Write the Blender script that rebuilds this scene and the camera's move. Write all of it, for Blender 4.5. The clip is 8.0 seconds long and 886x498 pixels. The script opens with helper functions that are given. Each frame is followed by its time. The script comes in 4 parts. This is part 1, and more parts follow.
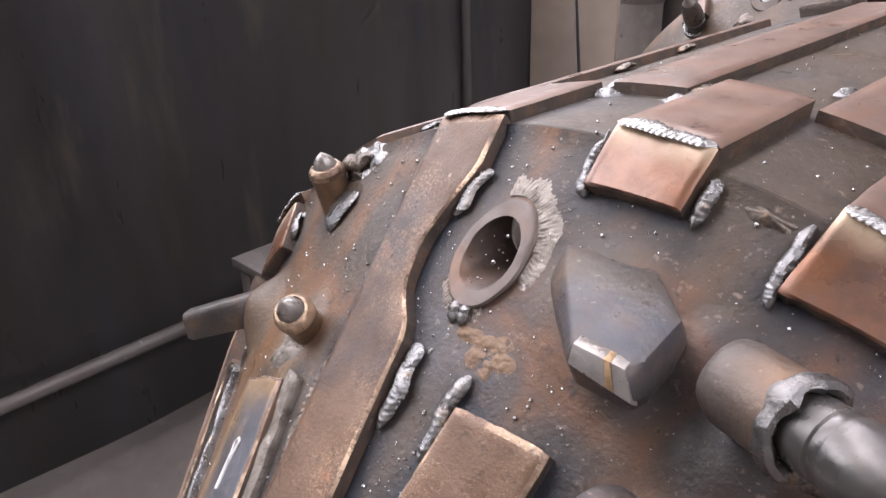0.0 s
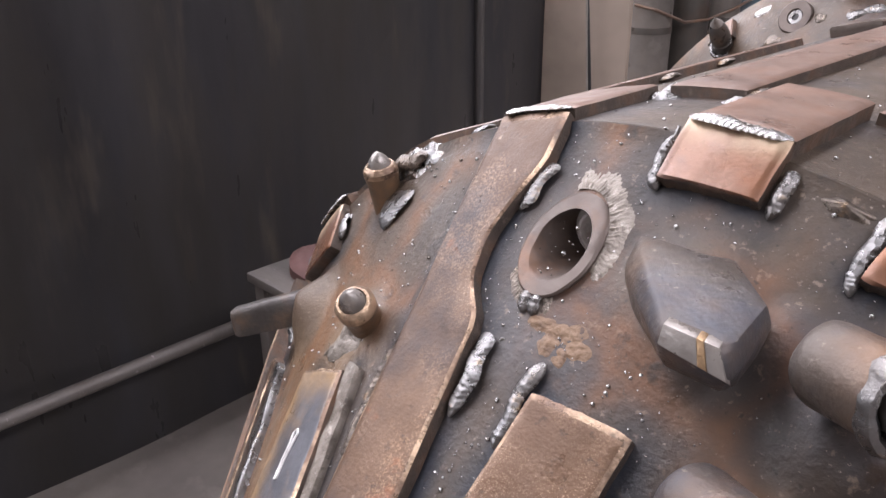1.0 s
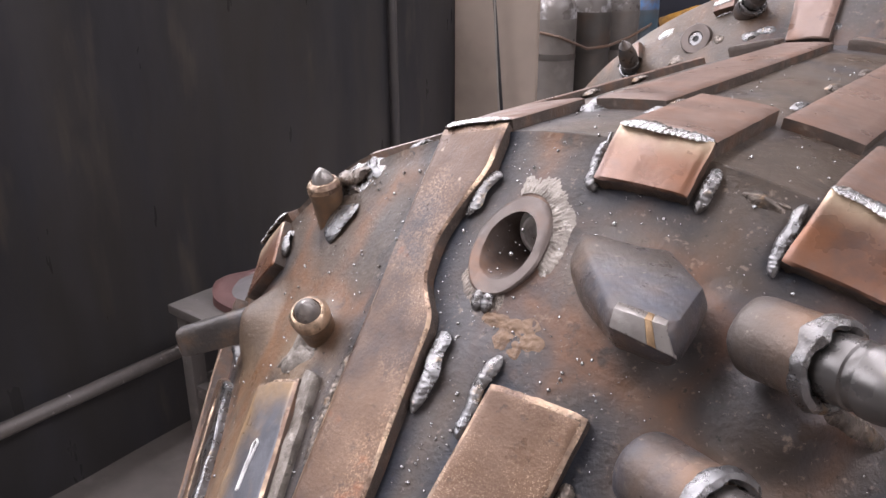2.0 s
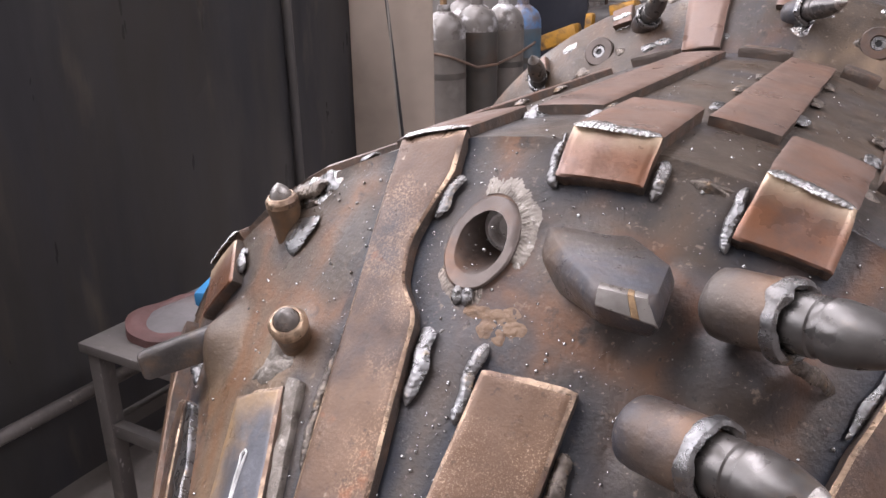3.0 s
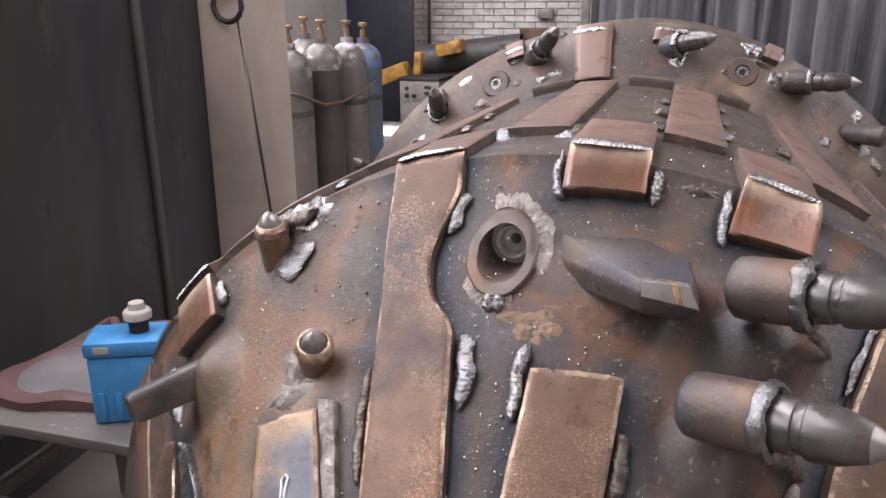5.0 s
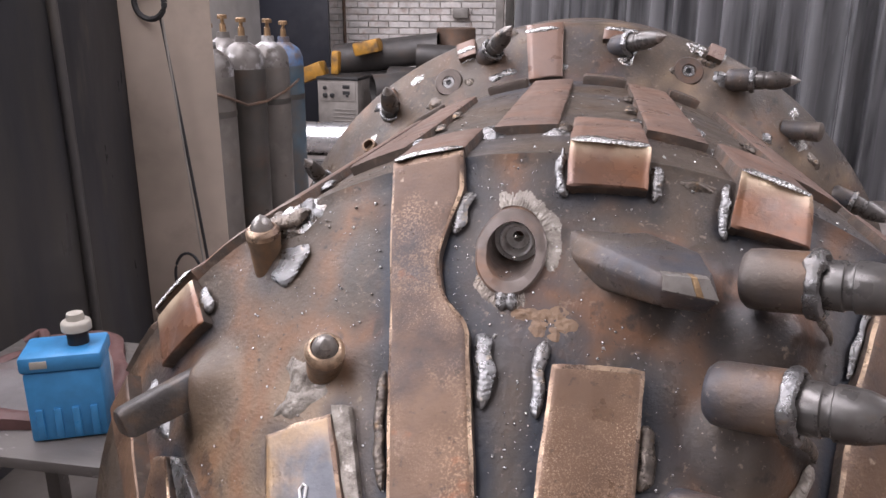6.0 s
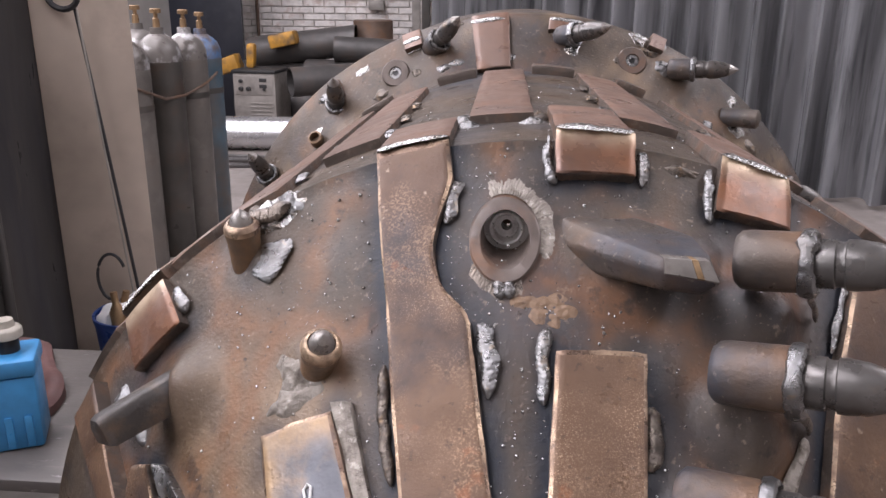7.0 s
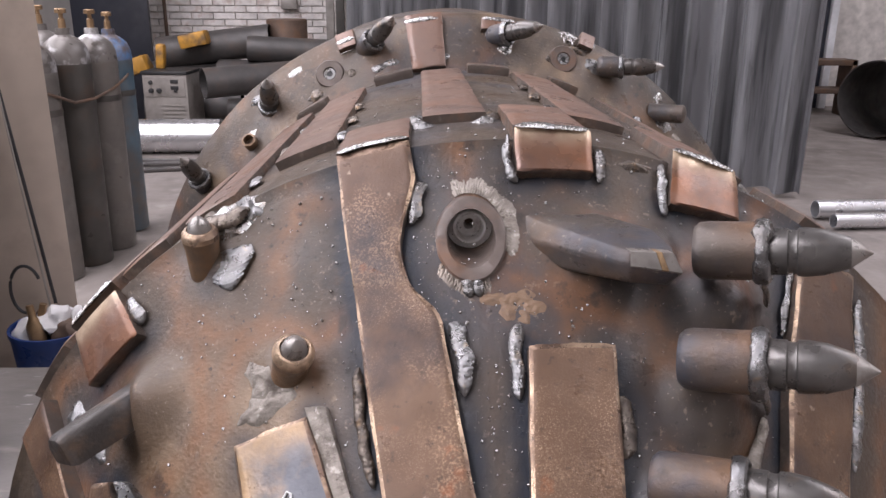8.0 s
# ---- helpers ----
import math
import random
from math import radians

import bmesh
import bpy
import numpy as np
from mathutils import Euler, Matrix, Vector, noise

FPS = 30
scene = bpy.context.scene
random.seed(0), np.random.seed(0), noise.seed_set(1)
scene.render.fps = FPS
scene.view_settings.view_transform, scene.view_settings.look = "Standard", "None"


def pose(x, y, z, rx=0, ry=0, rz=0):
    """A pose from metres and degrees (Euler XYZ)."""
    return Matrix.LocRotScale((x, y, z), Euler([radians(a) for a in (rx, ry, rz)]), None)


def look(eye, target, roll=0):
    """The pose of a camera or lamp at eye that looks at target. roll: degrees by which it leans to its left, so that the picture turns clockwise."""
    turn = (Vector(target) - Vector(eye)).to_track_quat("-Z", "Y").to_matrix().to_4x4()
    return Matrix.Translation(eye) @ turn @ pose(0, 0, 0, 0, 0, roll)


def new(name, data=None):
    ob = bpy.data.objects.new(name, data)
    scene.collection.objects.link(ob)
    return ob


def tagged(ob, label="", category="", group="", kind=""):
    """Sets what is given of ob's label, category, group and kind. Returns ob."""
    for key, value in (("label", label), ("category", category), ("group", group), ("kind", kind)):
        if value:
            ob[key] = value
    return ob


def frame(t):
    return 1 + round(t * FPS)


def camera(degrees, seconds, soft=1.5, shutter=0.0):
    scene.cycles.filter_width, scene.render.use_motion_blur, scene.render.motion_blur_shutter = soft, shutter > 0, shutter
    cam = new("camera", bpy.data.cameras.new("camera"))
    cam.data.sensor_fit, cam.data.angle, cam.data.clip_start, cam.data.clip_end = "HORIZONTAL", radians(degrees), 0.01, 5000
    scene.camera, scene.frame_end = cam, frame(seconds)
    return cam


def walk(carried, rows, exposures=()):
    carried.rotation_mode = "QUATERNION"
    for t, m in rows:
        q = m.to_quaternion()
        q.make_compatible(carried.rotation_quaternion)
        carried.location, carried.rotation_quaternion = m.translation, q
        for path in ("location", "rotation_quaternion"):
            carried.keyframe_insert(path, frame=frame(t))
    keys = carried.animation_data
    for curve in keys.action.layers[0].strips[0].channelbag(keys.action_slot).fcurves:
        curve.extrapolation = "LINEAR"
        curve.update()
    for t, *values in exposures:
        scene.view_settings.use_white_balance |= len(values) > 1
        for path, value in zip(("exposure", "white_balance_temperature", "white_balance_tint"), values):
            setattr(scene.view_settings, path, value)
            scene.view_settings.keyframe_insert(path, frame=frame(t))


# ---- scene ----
cam = camera(58.2, 8.0)
ZA = 0.684  # height of the barrel's axis over the floor
PATH = [
    (0, (0.2721, -0.4207, 1.3493), (-0.3701, 0.2136, 0.9191), -1.76),
    (0.5, (0.2650, -0.4324, 1.3407), (-0.3822, 0.2069, 0.9256), -0.85),
    (1, (0.2477, -0.4666, 1.3292), (-0.4006, 0.1830, 0.9321), -0.52),
    (1.5, (0.2538, -0.4818, 1.3261), (-0.3766, 0.1952, 0.9464), -0.20),
    (2, (0.2477, -0.5073, 1.3244), (-0.3281, 0.2244, 0.9595), -0.21),
    (3.5, (0.1913, -0.6075, 1.3215), (-0.2323, 0.2361, 0.9916), -0.90),
    (4, (0.1567, -0.6423, 1.3205), (-0.2209, 0.2266, 1.0005), -0.50),
    (4.5, (0.1261, -0.6553, 1.3165), (-0.2011, 0.2380, 1.0083), -0.39),
    (5, (0.0955, -0.6653, 1.3173), (-0.1820, 0.2479, 1.0188), -0.40),
    (6.5, (-0.0130, -0.6822, 1.3157), (-0.1342, 0.2630, 1.0126), 0.37),
    (7, (-0.0398, -0.6818, 1.3120), (-0.1102, 0.2672, 1.0049), 0.45),
    (7.5, (-0.0597, -0.6842, 1.3127), (-0.0802, 0.2672, 1.0056), 0.53),
    (8, (-0.0782, -0.6866, 1.3144), (-0.0470, 0.2642, 1.0061), 0.40),
]
walk(cam, [(t, look(eye, target, roll)) for t, eye, target, roll in PATH], [(0.0, 0.26), (3.5, 0.18), (5.0, 0.14), (6.5, 0.05), (8.0, 0.0)])

# ---- world, daylight through the hall's roof lights, exposure ----
world = bpy.data.worlds.new("world")
scene.world = world
world.use_nodes = True
_n = world.node_tree.nodes
_sky = _n.new("ShaderNodeTexSky")
_sky.sky_type, _sky.sun_disc = "NISHITA", False
_sky.sun_elevation, _sky.sun_rotation = radians(48), radians(200)
world.node_tree.links.new(_sky.outputs[0], _n["Background"].inputs[0])
_n["Background"].inputs[1].default_value = 0.12


def area(name, at, to, sx, sy, watts, colour):
    d = bpy.data.lights.new(name, "AREA")
    d.shape, d.size, d.size_y, d.energy, d.color = "RECTANGLE", sx, sy, watts, colour
    ob = new(name, d)
    ob.matrix_world = look(at, to)
    return ob


# ---- materials ----
def material(name, base, rough=0.5, metal=0.0, spots=(), bump=0.0, bump_scale=60, rough_var=0.15, var=0.25, scale=8.0, spread=True, heat=(), stretch=None, spec=0.5, over=()):
    """Node material: base colour with fine grain, spots = (colour, noise scale, threshold, softness, strength) layers, bump."""
    m = bpy.data.materials.new(name)
    m.use_nodes = True
    nt = m.node_tree
    N, L = nt.nodes, nt.links
    b = N["Principled BSDF"]
    co = N.new("ShaderNodeTexCoord")
    src = co.outputs["Object"]
    if spread:
        geo = N.new("ShaderNodeObjectInfo")
        add = N.new("ShaderNodeVectorMath")
        mul = N.new("ShaderNodeMath")
        mul.operation, mul.inputs[1].default_value = "MULTIPLY", 17.0
        L.new(geo.outputs["Random"], mul.inputs[0])
        L.new(src, add.inputs[0])
        L.new(mul.outputs[0], add.inputs[1])
        src = add.outputs[0]

    if stretch:
        st = N.new("ShaderNodeVectorMath")
        st.operation, st.inputs[1].default_value = "MULTIPLY", stretch
        L.new(src, st.inputs[0])
        src = st.outputs[0]

    def noisy(s, detail=4.0, rough_=0.6):
        n = N.new("ShaderNodeTexNoise")
        n.inputs["Scale"].default_value, n.inputs["Detail"].default_value, n.inputs["Roughness"].default_value = s, detail, rough_
        L.new(src, n.inputs["Vector"])
        return n.outputs["Fac"]

    def ramp(fac, lo, hi):
        r = N.new("ShaderNodeMapRange")
        r.inputs["From Min"].default_value, r.inputs["From Max"].default_value = lo, hi
        L.new(fac, r.inputs["Value"])
        return r.outputs[0]

    def mix(a, bcol, fac):
        x = N.new("ShaderNodeMix")
        x.data_type = "RGBA"
        if isinstance(a, tuple):
            x.inputs["A"].default_value = (*a, 1)
        else:
            L.new(a, x.inputs["A"])
        x.inputs["B"].default_value = (*bcol, 1)
        L.new(fac, x.inputs["Factor"])
        return x.outputs["Result"]

    dark = tuple(c * (1 - var) for c in base)
    col = mix(dark, tuple(min(1, c * (1 + var)) for c in base), ramp(noisy(scale), 0.3, 0.7))
    for colour, s, thr, soft, strength, *mask in spots:
        f = ramp(noisy(s, 5.0, 0.62), thr - soft, thr + soft)
        if mask:
            k = N.new("ShaderNodeMath")
            k.operation = "MULTIPLY"
            L.new(f, k.inputs[0])
            L.new(ramp(noisy(mask[0], 3.0, 0.5), mask[1] - 0.05, mask[1] + 0.07), k.inputs[1])
            f = k.outputs[0]
        g = N.new("ShaderNodeMath")
        g.operation, g.inputs[1].default_value = "MULTIPLY", strength
        L.new(f, g.inputs[0])
        col = mix(col, colour, g.outputs[0])
    for attr, colour, s, strength in heat:
        at = N.new("ShaderNodeAttribute")
        at.attribute_name = attr
        wob = N.new("ShaderNodeMapRange")
        wob.inputs["From Min"].default_value, wob.inputs["From Max"].default_value = 0.30, 0.58
        wob.inputs["To Min"].default_value = 0.15
        L.new(noisy(s, 4.0, 0.6), wob.inputs["Value"])
        g = N.new("ShaderNodeMath")
        g.operation = "MULTIPLY"
        L.new(at.outputs["Fac"], g.inputs[0])
        L.new(wob.outputs[0], g.inputs[1])
        g2 = N.new("ShaderNodeMath")
        g2.operation, g2.use_clamp, g2.inputs[1].default_value = "MULTIPLY", True, strength
        L.new(g.outputs[0], g2.inputs[0])
        col = mix(col, colour, g2.outputs[0])
    for colour, s, thr, soft, strength in over:
        f = ramp(noisy(s, 5.0, 0.62), thr - soft, thr + soft)
        g = N.new("ShaderNodeMath")
        g.operation, g.inputs[1].default_value = "MULTIPLY", strength
        L.new(f, g.inputs[0])
        col = mix(col, colour, g.outputs[0])
    L.new(col, b.inputs["Base Color"])
    b.inputs["Metallic"].default_value = metal
    b.inputs["Specular IOR Level"].default_value = spec
    r = N.new("ShaderNodeMapRange")
    r.inputs["To Min"].default_value, r.inputs["To Max"].default_value = max(0.05, rough - rough_var), min(1, rough + rough_var)
    L.new(ramp(noisy(scale * 2.3), 0.3, 0.7), r.inputs["Value"])
    L.new(r.outputs[0], b.inputs["Roughness"])
    if bump:
        bp = N.new("ShaderNodeBump")
        bp.inputs["Strength"].default_value, bp.inputs["Distance"].default_value = bump, 0.004
        L.new(noisy(bump_scale, 6.0, 0.65), bp.inputs["Height"])
        L.new(bp.outputs[0], b.inputs["Normal"])
    return m


RUST = (0.23, 0.105, 0.048)
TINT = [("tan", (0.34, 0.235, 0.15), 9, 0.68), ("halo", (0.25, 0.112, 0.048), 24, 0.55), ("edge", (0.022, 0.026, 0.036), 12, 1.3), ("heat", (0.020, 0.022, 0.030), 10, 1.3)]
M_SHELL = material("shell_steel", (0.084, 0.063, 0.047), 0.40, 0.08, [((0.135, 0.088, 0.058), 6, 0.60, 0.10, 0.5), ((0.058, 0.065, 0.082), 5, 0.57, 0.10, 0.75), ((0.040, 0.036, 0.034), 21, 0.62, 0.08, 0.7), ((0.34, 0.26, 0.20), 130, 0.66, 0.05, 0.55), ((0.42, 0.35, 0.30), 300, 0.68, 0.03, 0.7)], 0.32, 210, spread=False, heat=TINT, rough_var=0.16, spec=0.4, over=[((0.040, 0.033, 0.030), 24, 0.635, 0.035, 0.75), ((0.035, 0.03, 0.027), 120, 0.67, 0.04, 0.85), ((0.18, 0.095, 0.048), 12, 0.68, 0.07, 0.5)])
M_STRAP = material("strap_steel", (0.156, 0.092, 0.057), 0.40, 0.25, [((0.085, 0.054, 0.042), 6, 0.54, 0.13, 0.85), ((0.22, 0.140, 0.092), 5, 0.60, 0.14, 0.6), ((0.46, 0.30, 0.19), 520, 0.56, 0.07, 0.7, 13, 0.575), ((0.60, 0.43, 0.29), 900, 0.60, 0.05, 0.7, 9, 0.57), ((0.034, 0.034, 0.042), 8, 0.61, 0.09, 0.85), ((0.30, 0.105, 0.042), 26, 0.68, 0.05, 0.65), ((0.42, 0.32, 0.24), 60, 0.70, 0.03, 0.7), ((0.05, 0.038, 0.031), 110, 0.65, 0.05, 0.6)], 0.22, 320, scale=18, heat=[("heat", (0.020, 0.022, 0.031), 14, 1.7)], rough_var=0.16, spec=0.4, var=0.18)
M_STRAP_GREY = material("strap_steel_grey", (0.135, 0.138, 0.155), 0.40, 0.3, [((0.44, 0.30, 0.18), 16, 0.60, 0.10, 0.7), ((0.10, 0.095, 0.10), 30, 0.66, 0.08, 0.6)], 0.2, 150, scale=20, heat=[("rimtint", (0.46, 0.30, 0.16), 30, 1.0)])
M_BRIGHT = material("worn_edge", (0.58, 0.42, 0.29), 0.32, 0.6, [((0.15, 0.095, 0.068), 22, 0.50, 0.10, 0.95), ((0.07, 0.055, 0.05), 60, 0.60, 0.08, 0.7)], 0.3, 200, scale=40)
M_PLATE = material("plate_steel", (0.200, 0.108, 0.072), 0.30, 0.35, [((0.27, 0.105, 0.043), 11, 0.54, 0.12, 0.75), ((0.16, 0.145, 0.155), 14, 0.58, 0.12, 0.6), ((0.08, 0.06, 0.055), 26, 0.66, 0.08, 0.6)], 0.12, 220, scale=14, heat=[("straw", (0.60, 0.47, 0.33), 40, 1.0), ("heat", (0.055, 0.05, 0.06), 24, 0.9)])
M_DRUM_PLATE = material("drum_plate_steel", (0.205, 0.130, 0.100), 0.38, 0.2, [((0.13, 0.098, 0.088), 8, 0.57, 0.14, 0.6), ((0.27, 0.12, 0.06), 13, 0.62, 0.12, 0.5), ((0.06, 0.05, 0.045), 50, 0.66, 0.06, 0.6)], 0.10, 200, scale=12, var=0.15)
M_SLAG = material("brown_slag", (0.25, 0.16, 0.10), 0.45, 0.2, [((0.12, 0.08, 0.06), 60, 0.56, 0.1, 0.8)], 0.5, 240, scale=60)
M_PALE_WELD = material("pale_weld", (0.30, 0.265, 0.23), 0.4, 0.35, [((0.10, 0.08, 0.066), 60, 0.56, 0.1, 0.85), ((0.6, 0.55, 0.5), 150, 0.64, 0.05, 0.7)], 0.5, 220, scale=50)
M_EDGE = material("cut_edge", (0.12, 0.095, 0.08), 0.5, 0.4, [(RUST, 30, 0.58, 0.1, 0.5), ((0.26, 0.2, 0.16), 80, 0.64, 0.06, 0.6)], 0.4, 260, scale=30)
M_WELD = material("weld_metal", (0.25, 0.248, 0.252), 0.30, 0.9, [((0.17, 0.155, 0.145), 26, 0.55, 0.14, 0.75), ((0.42, 0.29, 0.15), 60, 0.66, 0.06, 0.6)], 0.32, 230, scale=60, rough_var=0.1)
M_WELD_SILVER = material("silver_weld", (0.47, 0.465, 0.46), 0.24, 0.95, [((0.20, 0.165, 0.14), 70, 0.56, 0.08, 0.85)], 0.35, 260, scale=60, rough_var=0.1)
M_WELD_DULL = material("dull_weld", (0.20, 0.168, 0.142), 0.32, 0.7, [((0.060, 0.05, 0.045), 70, 0.52, 0.12, 0.85), ((0.34, 0.215, 0.11), 60, 0.62, 0.06, 0.6)], 0.35, 230, scale=50, rough_var=0.12)
M_PICK = material("pick_steel", (0.145, 0.136, 0.130), 0.33, 0.65, [((0.07, 0.05, 0.04), 20, 0.60, 0.1, 0.6), ((0.26, 0.17, 0.10), 26, 0.66, 0.08, 0.5)], 0.06, 300, scale=30)
M_CARBIDE = material("carbide", (0.36, 0.335, 0.315), 0.34, 0.6, [((0.10, 0.075, 0.06), 40, 0.58, 0.10, 0.7), ((0.5, 0.45, 0.4), 70, 0.66, 0.05, 0.6)], 0.15, 300, scale=40)
M_BRASS = material("braze", (0.42, 0.285, 0.165), 0.40, 0.7, [((0.16, 0.11, 0.07), 60, 0.6, 0.1, 0.7)], 0.4, 200, scale=50)
M_SLEEVE = material("sleeve_steel", (0.112, 0.095, 0.084), 0.38, 0.3, [((0.19, 0.11, 0.062), 16, 0.60, 0.10, 0.55), ((0.062, 0.072, 0.095), 13, 0.54, 0.12, 0.85), ((0.04, 0.036, 0.033), 40, 0.65, 0.06, 0.6), ((0.36, 0.30, 0.25), 150, 0.67, 0.04, 0.6)], 0.25, 160, scale=20, heat=[("halo", (0.27, 0.14, 0.065), 40, 0.65), ("heat", (0.030, 0.040, 0.064), 20, 1.3)], spec=0.3)
M_DARKBAR = material("dark_bar", (0.05, 0.043, 0.039), 0.42, 0.3, [((0.17, 0.105, 0.06), 30, 0.6, 0.1, 0.6), ((0.14, 0.14, 0.15), 22, 0.6, 0.1, 0.6)], 0.3, 180, scale=30)
M_RUSTPIN = material("rusty_pin", (0.17, 0.118, 0.08), 0.45, 0.3, [((0.26, 0.135, 0.06), 30, 0.55, 0.12, 0.7), ((0.07, 0.06, 0.055), 50, 0.64, 0.08, 0.6)], 0.2, 200, scale=30)
M_BORE = material("bore_steel", (0.125, 0.098, 0.085), 0.44, 0.3, [(RUST, 22, 0.60, 0.1, 0.5), ((0.07, 0.06, 0.057), 40, 0.62, 0.08, 0.5)], 0.15, 160, scale=25)
M_FLOOR = material("concrete_floor", (0.235, 0.207, 0.192), 0.7, 0.0, [((0.12, 0.10, 0.09), 1.3, 0.60, 0.16, 0.7), ((0.42, 0.38, 0.35), 5, 0.66, 0.1, 0.5)], 0.3, 40, scale=3)
M_SHEET = material("black_sheet", (0.066, 0.064, 0.069), 0.40, 0.0, [((0.12, 0.105, 0.088), 2.6, 0.56, 0.14, 0.7), ((0.20, 0.165, 0.125), 3.4, 0.68, 0.08, 0.6), ((0.026, 0.026, 0.028), 1.3, 0.58, 0.1, 0.6)], 0.15, 14, scale=3, stretch=(1, 1.6, 0.35))
M_POST = material("post_paint", (0.47, 0.39, 0.325), 0.6, 0.0, [((0.20, 0.15, 0.12), 3, 0.64, 0.12, 0.5)], 0.1, 40, scale=2)
M_BENCH = material("bench_steel", (0.19, 0.172, 0.162), 0.5, 0.2, [((0.10, 0.085, 0.075), 6, 0.58, 0.12, 0.7), ((0.38, 0.34, 0.3), 16, 0.66, 0.07, 0.5), ((0.60, 0.57, 0.55), 44, 0.68, 0.03, 0.75)], 0.2, 60, scale=6, stretch=(0.5, 1.6, 1))
M_LEATHER = material("leather", (0.17, 0.155, 0.155), 0.6, 0.0, [((0.16, 0.085, 0.075), 5, 0.6, 0.12, 0.5)], 0.3, 90, scale=9)
M_LEATHER_RIM = material("leather_rim", (0.13, 0.065, 0.06), 0.6, 0.0, [], 0.3, 90, scale=12)
M_BLUE = material("blue_plastic", (0.055, 0.27, 0.56), 0.4, 0.0, [((0.03, 0.14, 0.30), 9, 0.62, 0.12, 0.5)], 0.08, 90, scale=10)
M_WHITE = material("white_plastic", (0.46, 0.425, 0.37), 0.5, 0.0, [((0.3, 0.26, 0.22), 14, 0.6, 0.12, 0.5)], 0.1, 90, scale=10)
M_BLACK = material("black_rubber", (0.022, 0.021, 0.022), 0.5, 0.0, [], 0.1, 90, scale=10)
M_CYL = material("cylinder_grey", (0.16, 0.145, 0.132), 0.42, 0.2, [((0.10, 0.07, 0.05), 5, 0.6, 0.12, 0.6), ((0.30, 0.28, 0.26), 9, 0.64, 0.1, 0.4)], 0.1, 60, scale=5)
M_CYL_DARK = material("cylinder_dark", (0.07, 0.064, 0.058), 0.42, 0.2, [((0.10, 0.06, 0.04), 6, 0.62, 0.1, 0.5)], 0.1, 60, scale=5)
M_CYL_BLUE = material("cylinder_blue", (0.075, 0.125, 0.165), 0.45, 0.1, [((0.14, 0.11, 0.085), 4, 0.5, 0.14, 0.85)], 0.1, 60, scale=5)
M_CAP = material("cylinder_shoulder", (0.16, 0.145, 0.135), 0.35, 0.3, [((0.62, 0.61, 0.62), 9, 0.57, 0.06, 0.85), ((0.07, 0.055, 0.045), 14, 0.62, 0.08, 0.7)], 0.1, 60, scale=6)
M_CAP_BLUE = material("blue_shoulder", (0.08, 0.18, 0.36), 0.4, 0.1, [((0.13, 0.095, 0.075), 8, 0.50, 0.08, 0.9)], 0.1, 60, scale=6)
M_VALVE = material("valve_brass", (0.32, 0.21, 0.12), 0.4, 0.8, [], 0.1, 90, scale=12)
M_CAST = material("bright_bush", (0.90, 0.885, 0.87), 0.34, 0.05, [((0.25, 0.17, 0.14), 60, 0.6, 0.1, 0.6)], 0.2, 200, scale=40)
M_CHALK = material("chalk", (0.8, 0.79, 0.78), 0.9, 0.0, [], 0.3, 300, scale=90)
M_SHINY = material("polished_pipe", (0.72, 0.72, 0.74), 0.28, 0.9, [], 0.0, 60, scale=3, var=0.05, rough_var=0.04)
M_NAVY = material("navy_panel", (0.022, 0.024, 0.034), 0.5, 0.0, [((0.05, 0.05, 0.06), 3, 0.6, 0.1, 0.6)], 0.1, 20, scale=2)
# pale colour that stands in for daylight in the far window slit
M_DAYLIGHT_STRIP = material("daylight_strip", (0.66, 0.66, 0.68), 0.6, 0.0, [((0.4, 0.38, 0.37), 4, 0.62, 0.1, 0.6)], 0.1, 30, scale=3)
M_DARKPIPE = material("dark_pipe", (0.078, 0.072, 0.070), 0.5, 0.3, [((0.10, 0.065, 0.045), 5, 0.62, 0.12, 0.6)], 0.12, 50, scale=5)
M_RUSTY = material("rusty_steel", (0.12, 0.08, 0.06), 0.6, 0.2, [((0.20, 0.10, 0.05), 7, 0.58, 0.12, 0.6)], 0.25, 50, scale=6)
M_YELLOW = material("yellow_paint", (0.50, 0.25, 0.035), 0.55, 0.0, [((0.09, 0.06, 0.04), 7, 0.52, 0.10, 0.9)], 0.1, 60, scale=6)
M_WELDER = material("welder_grey", (0.27, 0.245, 0.225), 0.5, 0.1, [((0.15, 0.13, 0.12), 8, 0.62, 0.1, 0.5)], 0.06, 60, scale=6)
M_BRICK = material("whitewashed_brick", (0.70, 0.655, 0.63), 0.75, 0.0, [((0.42, 0.30, 0.25), 7, 0.60, 0.08, 0.7)], 0.4, 60, scale=6)
M_MORTAR = material("mortar", (0.60, 0.56, 0.53), 0.85, 0.0, [], 0.4, 60, scale=8)
# dark streaks put the folds' shade into the colour, pale ones their highlights
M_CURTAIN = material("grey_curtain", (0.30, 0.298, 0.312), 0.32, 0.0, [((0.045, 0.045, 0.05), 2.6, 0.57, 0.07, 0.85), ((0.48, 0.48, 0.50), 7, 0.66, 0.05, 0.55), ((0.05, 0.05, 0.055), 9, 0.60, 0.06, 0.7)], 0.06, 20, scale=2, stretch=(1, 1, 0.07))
M_WALL = material("hall_wall", (0.42, 0.40, 0.38), 0.8, 0.0, [((0.25, 0.22, 0.2), 1.0, 0.6, 0.15, 0.6)], 0.15, 20, scale=1.2)
M_CEIL = material("hall_ceiling", (0.38, 0.38, 0.38), 0.8, 0.0, [], 0.1, 10, scale=1.0)
